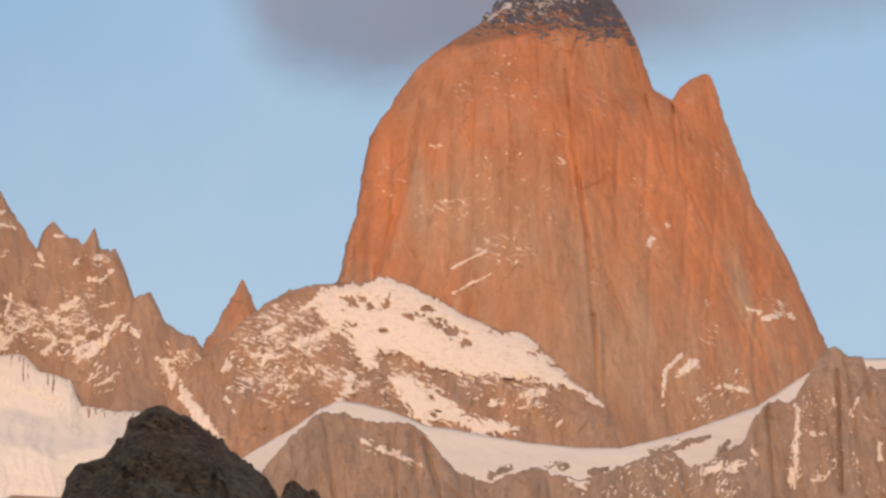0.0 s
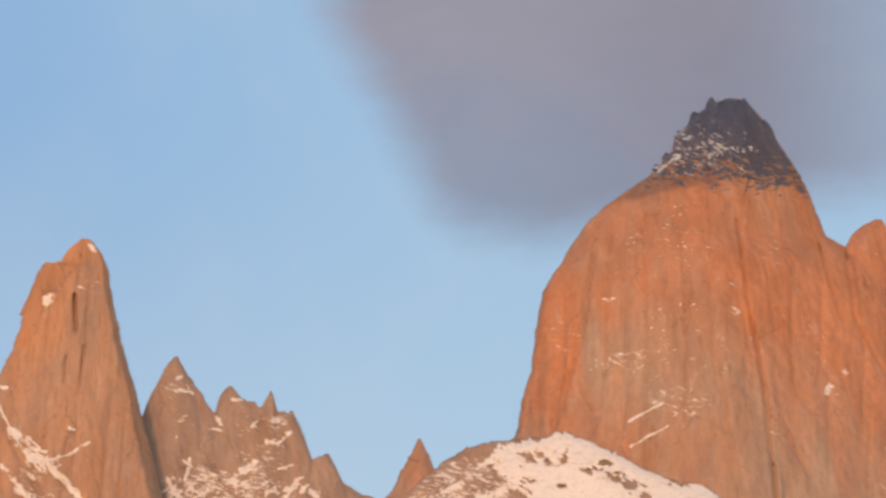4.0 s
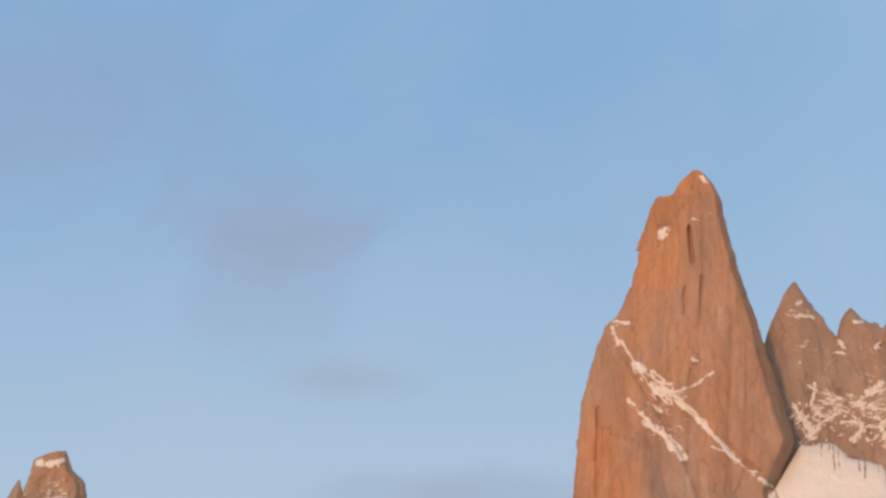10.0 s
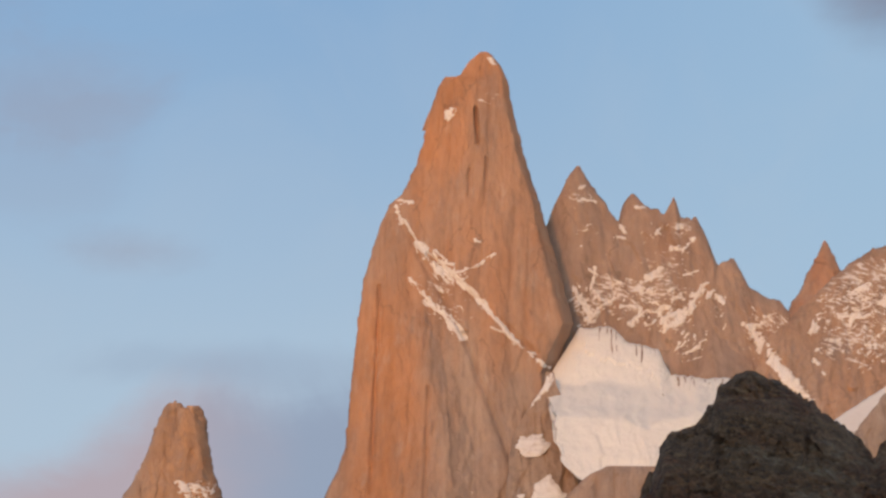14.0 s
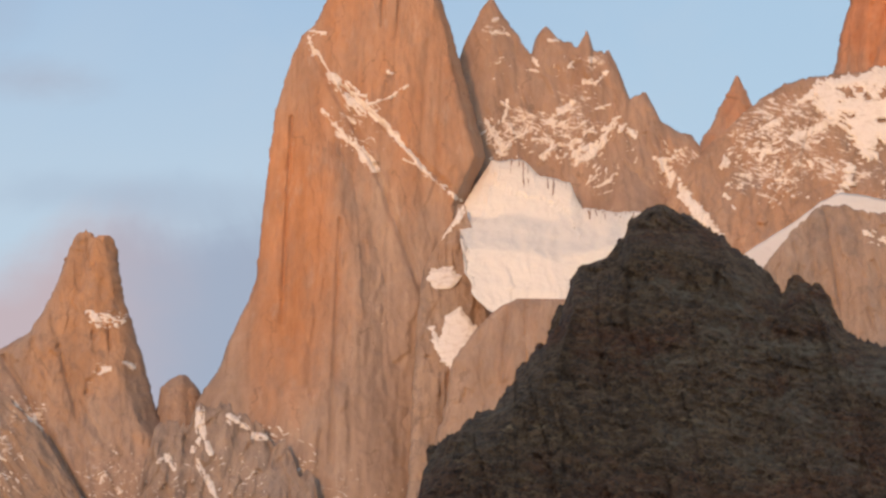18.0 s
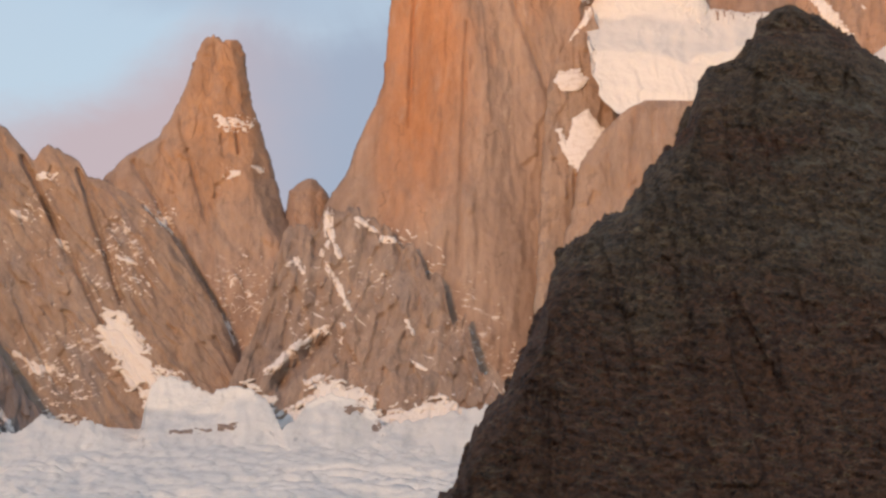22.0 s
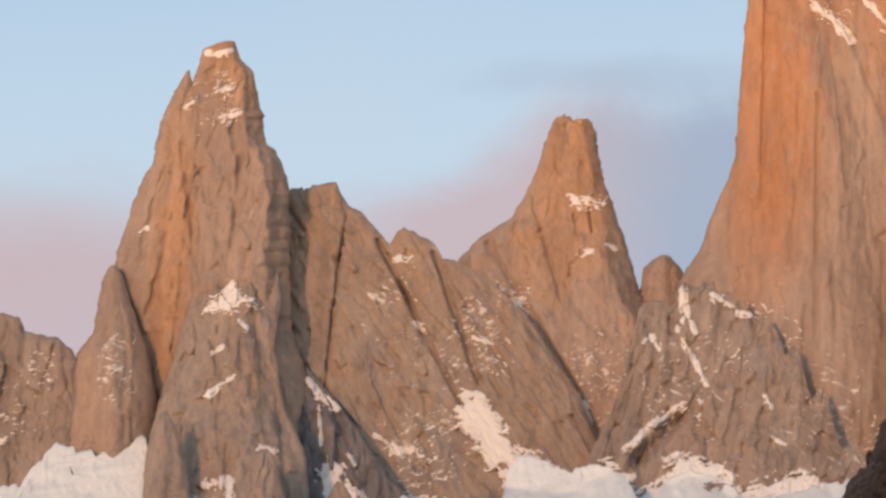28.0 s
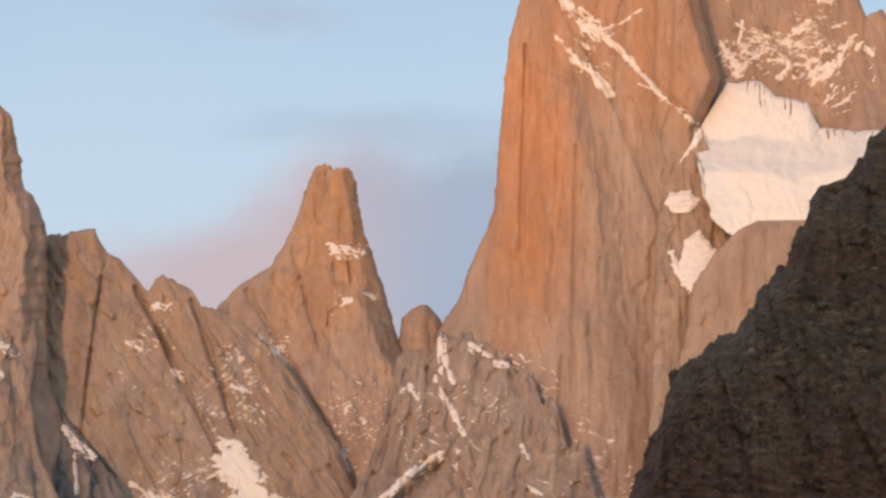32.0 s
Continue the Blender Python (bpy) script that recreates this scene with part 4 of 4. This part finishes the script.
# ---- the great tilted tower in the middle ----
great = Tower(3720, 51, [(560, -160, 330), (780, -160, 300), (887, -134, 290), (928, -107, 285), (992, -83, 282), (1023, -70, 276), (1063, -55, 256), (1096, -53, 241), (1146, -49, 243), (1171, -46, 238), (1211, -43, 252), (1247, -38, 268), (1304, -31, 254), (1356, -20, 240),
                         (1396, -8, 229), (1425, 4, 221), (1442, 21, 217), (1486, 41, 203), (1543, 57, 189), (1584, 67, 181), (1610, 74, 177), (1621, 83, 174),
                         (1628, 108, 172), (1646, 115, 163), (1659, 130, 154), (1665, 136, 146)],
              crest=([900, 1150, 1250, 1420, 1665], [0.80, 0.93, 0.95, 0.94, 0.92]), stout=0.21, edge=0.55, slope=0.16, lean=-0.05, big=9, wide=70, slab=5, rugged=0.9, flute=4,
              cuts=[(20, 1400, 110, 1230, 7, 8), (110, 1230, 190, 1010, 7, 8), (60, 1350, 215, 1200, 6, 7), (128, 1575, 132, 1520, 4, 12), (140, 1430, 143, 1500, 3, 8), (118, 1440, 119, 1480, 3, 6), (205, 950, 205, 780, 8, 16)])
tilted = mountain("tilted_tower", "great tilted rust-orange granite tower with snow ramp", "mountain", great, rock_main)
pillar = Tower(3668, 54, [(560, -160, 300), (800, -161, 238), (887, -135, 222), (928, -108, 212), (992, -84, 194), (1049, -57, 172), (1128, -51, 144), (1229, -42, 102), (1313, -32, 60), (1356, -21, 38), (1396, -9, 20), (1412, 0, 12)],
               crest=([560, 900, 1100, 1400], [0.50, 0.58, 0.66, 0.6]), stout=0.19, edge=0.6, slope=0.2, big=5, wide=50, slab=5, lean=-0.04, rugged=0.9, flute=4,
               cuts=[(-10, 1300, -20, 1000, 4, 7), (60, 1150, 50, 800, 4, 6)])
ledge = Tower(3716, 55, [(1540, 50, 120), (1585, 66, 122), (1606, 73, 122), (1619, 79, 121), (1625, 84, 119)], crest=0.6, stout=0.35, slope=-0.5, jag=1.5)
solid("shoulder_block", ledge.mesh(2.5), rock_main, tilted)
solid("front_pillar", pillar.mesh(3.0), rock_main, tilted)
snow_on(tilted, great, [[(13, 1420, 21, 1398, 2.5), (9, 1432, 34, 1430, 3)], [(24, 1402, 49, 1360, 1.3), (49, 1360, 90, 1326, 6)], [(90, 1326, 140, 1272, 3.2)], [(140, 1272, 187, 1218, 2.6)], [(187, 1218, 232, 1180, 2.2)], [(33, 1313, 58, 1283, 2.2), (58, 1283, 82, 1258, 4)], [(78, 1262, 107, 1229, 6)],
                        (90, 1318, 138, 1336, 1.7), (126, 1330, 155, 1353, 1.6), (70, 1330, 92, 1312, 4), (88, 1560, 94, 1575, 4), (148, 1655, 155, 1648, 2.2), (128, 1372, 134, 1369, 2), (150, 1240, 170, 1232, 1.5)], torn=1.35, wide=1.1)
snow_on(tilted, great, [(115, 995, 125, 1000, 2.5)], torn=1.0)
speckle(tilted, pillar, [(-110, 190, 570, 790, 150, 4, 0.5), (-60, 60, 760, 870, 25, 5, -0.4)])
speckle(tilted, great, [(-120, 200, 600, 830, 110, 6, 0.3), (-110, 0, 820, 880, 20, 7, -0.5), (30, 140, 1225, 1345, 30, 4, -0.8)])
step = Tower(3405, 52, [(700, 150, 520), (860, 205, 480), (937, 217, 470), (961, 229, 465), (1000, 258, 470), (1018, 277, 468), (1029, 292, 460), (1038, 312, 430)], crest=0.6, stout=0.22, slope=0.1, flute=9, jag=5, rugged=1.8)
block = mountain("rock_step", "tan rock step under the hanging glacier", "rock step", step, rock_main, group="rock steps")
mid = Tower(3580, 53, [(640, 150, 345), (900, 164, 335), (1000, 170, 318), (1046, 174, 290), (1079, 180, 262), (1104, 192, 248), (1129, 206, 254), (1154, 222, 242), (1175, 228, 238)], crest=0.55, stout=0.10, edge=0.4, slope=0.4, big=6, slab=5, rugged=2.0, cuts=[(213, 928, 212, 800, 4, 9), (224, 932, 223, 820, 3, 6), (204, 945, 203, 860, 3, 5)])
solid("rock_knob", mid.mesh(2.6), rock_grey, block)
for patch in ([(187, 994), (194, 994), (201, 972), (205, 986), (211, 1011), (231, 1023), (251, 995), (255, 979), (235, 946), (222, 932), (208, 944), (196, 968)], [(183, 1064), (191, 1080), (219, 1081), (231, 1069), (219, 1052), (195, 1052)]):
    patch_of_snow(block, drift(mid, patch, 61, torn=0.35, soft=8.0, calm=0.8))
snow_on(block, mid, [(190, 1108, 214, 1138, 3), (214, 1138, 222, 1148, 2.5), (228, 1150, 236, 1172, 4)], torn=0.9)

# ---- round-topped orange peak and the thumb ----
peak = Tower(3738, 61, [(540, -480, -20), (640, -480, -60), (742, -480, -100), (820, -475, -160), (871, -465, -193), (924, -443, -205), (953, -415, -213), (980, -371, -223), (1029, -343, -240), (1055, -333, -244),
                        (1070, -327, -248), (1093, -321, -255), (1106, -316, -260), (1114, -310, -263), (1119, -305, -270)], crest=0.86, stout=0.22, edge=0.6, slope=0.25, lean=0.15, slab=7, rugged=2.8, jag=5.0,
             cuts=[(-405, 945, -275, 726, 6, 13), (-262, 990, -258, 955, 3, 10), (-330, 960, -300, 860, 5, 9)])
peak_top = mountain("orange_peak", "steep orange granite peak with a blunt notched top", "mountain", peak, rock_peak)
for rows in ([(1060, -332, -285), (1100, -320, -283), (1117, -313, -284), (1126, -306, -289)], [(1060, -300, -248), (1098, -291, -251), (1115, -285, -257), (1122, -279, -264)], [(1085, -314, -278), (1112, -305, -288), (1122, -301, -292), (1129, -298, -295), (1130, -297, -296)]):
    solid("summit_block", Tower(3734, 64 + len(rows), rows, jag=5.0, stout=0.4, slope=-0.2, rugged=2.0).mesh(1.8), rock_peak, peak_top)
snow_on(peak_top, peak, [(-284, 1003, -246, 998, 7), (-270, 925, -260, 928, 3), (-236, 935, -226, 932, 3), (-378, 860, -360, 850, 4), (-280, 730, -262, 690, 4), (-400, 850, -390, 842, 3)], torn=1.5)
speckle(peak_top, peak, [(-440, -330, 720, 910, 90, 5, -0.5), (-350, -150, 630, 870, 90, 4, 0.6), (-300, -220, 880, 960, 8, 3, 0.2)])
apron = Ridge(3490, 62, [(-300, 560), (-262, 640), (-225, 720), (-205, 800), (-192, 850), (-180, 858), (-150, 850), (-132, 885), (-80, 872), (-48, 858), (-30, 822), (-12, 838), (8, 780), (24, 792), (42, 712), (60, 730), (82, 640), (104, 660), (130, 585), (158, 610), (190, 540)],
              [(-300, 500), (190, 500)], slope=0.45, jag=8, big=14, slab=6, wide=26, lean=-0.25, rim=0.1, rugged=4.6, cuts=[(-196, 634, -140, 688, 15, 26)])
apron_top = mountain("rock_apron", "broken pink-brown rock apron streaked with snow gullies", "rock slope", apron, rock_dull)
snow_on(apron_top, apron, [[(-136, 880, -128, 838, 4.5), (-128, 838, -138, 814, 3)], [(-139, 812, -117, 771, 2.6), (-117, 771, -102, 739, 3)], [(-212, 650, -173, 684, 3.5), (-173, 684, -132, 708, 4.5)], (-110, 715, -112, 690, 3), (-90, 862, -66, 850, 3.5), (-58, 838, -40, 834, 2.5), (-122, 825, -116, 812, 3),
                           (-186, 800, -176, 806, 3), (-176, 806, -166, 788, 2.5), (-20, 720, -14, 704, 3), (-10, 660, 4, 654, 2.5), (-160, 632, -136, 640, 3)], torn=1.3)
speckle(apron_top, apron, [(-260, 0, 590, 860, 60, 4, 0.6), (-60, 170, 570, 800, 50, 4, 0.5)])
patch_of_snow(apron_top, drift(apron, [(-240, 632), (-213, 618), (-192, 582), (-175, 592), (-144, 628), (-110, 634), (-80, 622), (-52, 588), (-20, 598), (30, 612), (60, 600), (60, 560), (-240, 560)], 48, torn=1.4, soft=9.0, calm=0.6, slant=0.2), smooth_snow, "snow_fringe")
patch_of_snow(peak_top, drift(peak, [(-350, 655), (-325, 645), (-306, 634), (-275, 638), (-235, 632), (-235, 590), (-350, 590)], 52, torn=1.4, soft=9.0, calm=0.6, slant=0.0), smooth_snow, "snow_fringe")
thumb_face = Tower(3700, 63, [(760, -215, -115), (850, -200, -122), (890, -188, -129), (904, -185, -137), (915, -173, -146), (918, -168, -147), (922, -161, -153)], crest=0.6, stout=0.4, edge=0.3, jag=4, rugged=2.0)
mountain("rock_thumb", "rounded tan rock thumb in the gap between peaks", "rock spire", thumb_face, rock_peak, cell=1.8)

# ---- low saw-toothed ridge between the peaks ----
saw = Ridge(3640, 71, [(-735, 900), (-712, 1000), (-690, 1026), (-654, 1032), (-621, 1038), (-612, 1015), (-604, 1002), (-584, 989), (-572, 976), (-543, 947), (-532, 962), (-523, 970), (-503, 958), (-479, 946), (-467, 921), (-443, 920),
                       (-400, 890), (-350, 840), (-315, 785), (-275, 724), (-250, 660), (-232, 600), (-222, 520)], [(-735, 500), (-222, 500)], slope=0.28, lean=0.55, big=12, slab=7, wide=40, rugged=3.4,
            cuts=[(-606, 985, -614, 930, 3.5, 12), (-614, 930, -622, 860, 3.5, 13), (-622, 860, -633, 740, 3.5, 13), (-560, 950, -440, 713, 6, 14), (-481, 932, -416, 745, 6, 14), (-545, 930, -490, 800, 5, 9)])
saw_top = mountain("saw_ridge", "saw-toothed brown granite ridge with diagonal slabs", "mountain ridge", saw, rock_grey)
patch_of_snow(saw_top, drift(saw, [(-446, 726), (-423, 732), (-400, 708), (-376, 668), (-353, 645), (-318, 636), (-300, 600), (-340, 570), (-374, 560), (-378, 600), (-381, 628), (-404, 632), (-420, 664), (-440, 688)], 46, torn=1.25, soft=10.0, calm=0.5, slant=-0.5), smooth_snow, "snow_tongue")
patch_of_snow(saw_top, drift(saw, [(-600, 572), (-566, 556), (-519, 588), (-479, 578), (-440, 562), (-385, 560), (-385, 530), (-600, 530)], 47, torn=1.3, soft=9.0, calm=0.6, slant=0.1), smooth_snow, "snow_fringe")
snow_on(saw_top, saw, [(-534, 922, -515, 926, 4), (-570, 872, -553, 862, 3), (-505, 830, -490, 818, 4), (-532, 655, -510, 648, 6), (-422, 807, -400, 800, 3), (-560, 672, -532, 655, 3)], torn=1.5)
speckle(saw_top, saw, [(-560, -380, 570, 740, 60, 4, 0.05), (-480, -350, 720, 900, 40, 4, -0.6), (-600, -480, 700, 960, 25, 4, -0.7)])

# ---- tall tower at the far side, with its buttresses ----
tall = Tower(3590, 81, [(470, -800, -660), (520, -850, -620), (592, -900, -600), (660, -905, -640), (749, -895, -655), (822, -905, -680), (900, -945, -684), (923, -940, -686), (1024, -912, -687), (1037, -907, -690), (1070, -888, -702), (1083, -886, -708),
                        (1096, -884, -722), (1133, -877, -729), (1162, -866, -736), (1180, -858, -738), (1188, -834, -740), (1206, -827, -747), (1223, -823, -763), (1240, -821, -768), (1248, -800, -771), (1251, -785, -774)],
             crest=0.84, stout=0.25, edge=0.7, slope=0.14, lean=-0.08, big=11, slab=7, rugged=3.0, jag=4.5,
             cuts=[(-848, 1100, -800, 800, 4, 6), (-760, 1080, -770, 950, 4, 5), (-830, 1010, -822, 860, 3, 5)])
tall_top = mountain("tall_tower", "tall brown-orange granite tower with a flat notched top", "mountain", tall, rock_peak)
tooth = Tower(3575, 82, [(940, -925, -860), (1037, -905, -835), (1080, -884, -828), (1150, -871, -830), (1188, -852, -832), (1200, -846, -836), (1209, -841, -838)], jag=1.5, stout=0.5, slope=-0.1)
solid("side_tooth", tooth.mesh(2.5), rock_peak, tall_top)
flank = Tower(3520, 83, [(560, -1000, -850), (640, -995, -860), (720, -992, -868), (795, -990, -885), (823, -966, -897), (867, -961, -913), (895, -957, -922), (915, -949, -930), (922, -943, -937)], crest=0.45, stout=0.5, slope=0.2)
solid("flank_buttress", flank.mesh(3.0), rock_peak, tall_top)
foot = Tower(3530, 84, [(470, -780, -668), (500, -812, -660), (540, -862, -655), (580, -888, -650), (650, -885, -658), (720, -870, -690), (800, -845, -704), (870, -826, -696), (905, -812, -700), (922, -796, -716), (930, -780, -738)], crest=0.60, stout=0.26, edge=0.6, slope=0.55, big=10, slab=7, wide=26, rugged=4.5, cuts=[(-770, 660, -766, 480, 6, 9), (-835, 680, -838, 520, 5, 7), (-700, 720, -680, 560, 6, 8)])
solid("foot_buttress", foot.mesh(2.6), rock_grey, tall_top)
for k, rows in enumerate(([(470, -768, -668), (540, -766, -672), (600, -752, -690), (640, -735, -700), (655, -722, -712)], [(475, -835, -770), (530, -838, -772), (570, -822, -778), (588, -806, -790)],
                          [(490, -664, -628), (520, -660, -630), (538, -650, -638)], [(520, -640, -575), (560, -634, -580), (595, -622, -598), (608, -614, -606)], [(500, -850, -800), (560, -886, -815), (620, -887, -825), (680, -874, -842), (710, -864, -855)])):
    toe = Tower((3258, 3275, 3310, 3330, 3300)[k], 185 + k, rows, crest=0.45, stout=0.32, edge=0.6, slope=0.2, slab=6, big=6, wide=20, rugged=2.4)
    solid("toe_buttress", toe.mesh(2.8), rock_dull, tall_top)
snow_on(tall_top, tall, [(-812, 1232, -780, 1236, 4), (-797, 1178, -772, 1182, 4), (-785, 1130, -768, 1140, 6), (-845, 1155, -835, 1160, 4), (-902, 972, -892, 976, 3)])
snow_on(tall_top, foot, [[(-800, 733, -766, 757, 4)], [(-803, 604, -766, 611, 5), (-766, 611, -763, 560, 4)], (-819, 583, -784, 577, 5), (-726, 656, -702, 651, 4), (-794, 793, -780, 801, 3), (-756, 839, -745, 825, 3)], torn=1.0)
patch_of_snow(tall_top, drift(foot, [(-803, 856), (-785, 880), (-772, 904), (-757, 887), (-733, 860), (-752, 868), (-768, 850), (-785, 858)], 45, torn=1.5, soft=8.0, grain=8.0))
speckle(tall_top, flank, [(-960, -890, 700, 850, 20, 5, 0.8)])
speckle(tall_top, tall, [(-860, -760, 1060, 1240, 22, 5, 0.3)])
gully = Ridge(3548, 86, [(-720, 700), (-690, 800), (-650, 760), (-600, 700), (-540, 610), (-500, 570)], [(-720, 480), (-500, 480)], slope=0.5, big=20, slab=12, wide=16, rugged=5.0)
# the gully's shadow is painted in through the darker granite
gully_top = mountain("gully_rocks", "shaded blue-grey gully rocks with snow tongues", "rock slope", gully, rock_shaded, group="rock steps")
snow_on(gully_top, gully, [[(-656, 752, -640, 728, 4), (-640, 728, -614, 712, 4.5)], [(-626, 740, -614, 718, 3)], (-640, 714, -636, 660, 2), [(-581, 592, -562, 566, 4)], (-600, 650, -588, 632, 2)], torn=0.9)
patch_of_snow(gully_top, drift(gully, [(-640, 628), (-626, 634), (-606, 626), (-590, 600), (-574, 569), (-600, 556), (-618, 560), (-632, 590)], 55, torn=0.9, soft=8.0, calm=0.6, slant=-0.9))

# ---- low ridge at the edge ----
low = Ridge(3840, 91, [(-1500, 900), (-1300, 900), (-1180, 890), (-1137, 872), (-1107, 856), (-1074, 849), (-1065, 828), (-1019, 817), (-993, 796), (-969, 747), (-930, 690)], [(-1500, 480), (-930, 480)], slope=0.3, big=30, rugged=2.2)
# dull rock puts this ridge's partial shade into its colour
low_top = mountain("low_ridge", "low brown granite ridge beside the tall tower", "mountain ridge", low, rock_dull)
speckle(low_top, low, [(-1130, -1000, 630, 830, 40, 6, 0.2)])

# ---- dark ridge close by ----
near = Ridge(840, 101, [(-140, 330), (-37, 424), (25, 478), (56, 513), (72, 570), (100, 607), (117, 625), (133, 664), (152, 700), (165, 728), (177, 784), (204, 832), (244, 864), (280, 880), (316, 937), (340, 970), (368, 1002),
                        (381, 1043), (393, 1080), (401, 1086), (416, 1081), (437, 1093), (455, 1105), (472, 1155), (500, 1172), (519, 1178), (535, 1168), (561, 1160), (608, 1129), (648, 1096), (688, 1050), (698, 1072), (708, 1077), (727, 1059), (747, 1055),
                        (765, 1006), (804, 977), (840, 968), (1000, 900), (1300, 760), (1700, 560), (2000, 300)], [(-140, -40), (2000, -40)], slope=0.16, jag=9.0, teeth=0.3, thick=260, big=4, slab=1.2, flute=0.0, fine=1.5, wide=26, bed=0.6, lean=0.2)
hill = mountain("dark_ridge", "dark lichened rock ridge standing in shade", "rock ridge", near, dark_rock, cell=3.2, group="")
for k, (name, rows) in enumerate((("summit_crag", [(940, 380, 640), (1040, 385, 625), (1085, 398, 612), (1100, 440, 604), (1130, 462, 590), (1155, 473, 560), (1172, 497, 536), (1179, 512, 524)]),
                                       ("side_horn", [(900, 650, 790), (980, 672, 785), (1020, 684, 764), (1050, 689, 752), (1068, 696, 724), (1078, 704, 712)]),
                                       ("rock_rib", [(560, 110, 330), (700, 160, 310), (780, 184, 290), (830, 212, 262), (846, 226, 246)]),
                                       ("rock_rib", [(700, 250, 420), (850, 270, 400), (940, 326, 390), (985, 360, 384), (998, 366, 374)]))):
    crag = Tower(826 - 0.16 * (1178 - rows[-1][0]), 201 + k, rows, crest=0.45, stout=0.07, edge=0.7, slope=0.07, jag=6.0, big=3, slab=1.2, flute=0.0, fine=1.5, wide=26, bed=0.6, lean=0.2)
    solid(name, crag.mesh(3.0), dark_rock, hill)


# knobs and blocks along its skyline
chance = random.Random(11)
knobs = [[(1000, 372, 470), (1058, 386, 450), (1071, 389, 438), (1083, 396, 420), (1089, 404, 412)], [(985, 352, 400), (1012, 362, 388), (1026, 367, 382), (1030, 371, 378)]]
for x in (38, 66, 96, 121, 143, 168, 196, 226, 262, 292, 322, 346, 448, 462, 556, 584, 628, 662, 742, 776, 806):
    top = float(near.top(np.array([float(x)]))[0]) + chance.uniform(-2, 9)
    half = chance.uniform(6, 15)
    lean = chance.uniform(-0.5, 0.5) * half
    knobs.append([(top - 60, x - 1.8 * half, x + 2.2 * half), (top - 22, x - 1.1 * half, x + 1.3 * half), (top - 6, x - 0.8 * half + lean, x + 0.7 * half + lean), (top, x - 0.35 * half + lean, x + 0.25 * half + lean)])
for k, rows in enumerate(knobs):
    knob = Tower(838 - 0.16 * (1178 - rows[-1][0]), 230 + k, rows, crest=0.5, stout=0.12, edge=0.6, slope=0.05, jag=7.0, big=2, slab=1.0, flute=0.0, fine=1.5, wide=20, bed=0.6)
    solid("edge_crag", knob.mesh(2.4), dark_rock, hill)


# ---- unseen cloud bank, added sunward to cast shade on the summit ----
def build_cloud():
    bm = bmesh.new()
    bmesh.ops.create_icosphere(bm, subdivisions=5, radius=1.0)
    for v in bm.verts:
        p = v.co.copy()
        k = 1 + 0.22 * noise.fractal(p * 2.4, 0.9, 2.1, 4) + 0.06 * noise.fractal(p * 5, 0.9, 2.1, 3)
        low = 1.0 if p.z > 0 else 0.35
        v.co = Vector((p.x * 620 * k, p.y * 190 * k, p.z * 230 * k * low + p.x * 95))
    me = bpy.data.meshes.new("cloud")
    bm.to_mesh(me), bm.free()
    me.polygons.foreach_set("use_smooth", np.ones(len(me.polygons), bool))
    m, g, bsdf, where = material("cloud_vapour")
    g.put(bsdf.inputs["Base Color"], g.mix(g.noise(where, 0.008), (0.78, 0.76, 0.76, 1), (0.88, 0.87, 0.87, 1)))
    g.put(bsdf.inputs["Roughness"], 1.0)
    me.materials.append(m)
    ob = new("summit_shade_cloud", me)
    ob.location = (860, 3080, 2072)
    tagged(ob, "unseen grey cloud bank added to shade the highest summit", "cloud", kind="structure")


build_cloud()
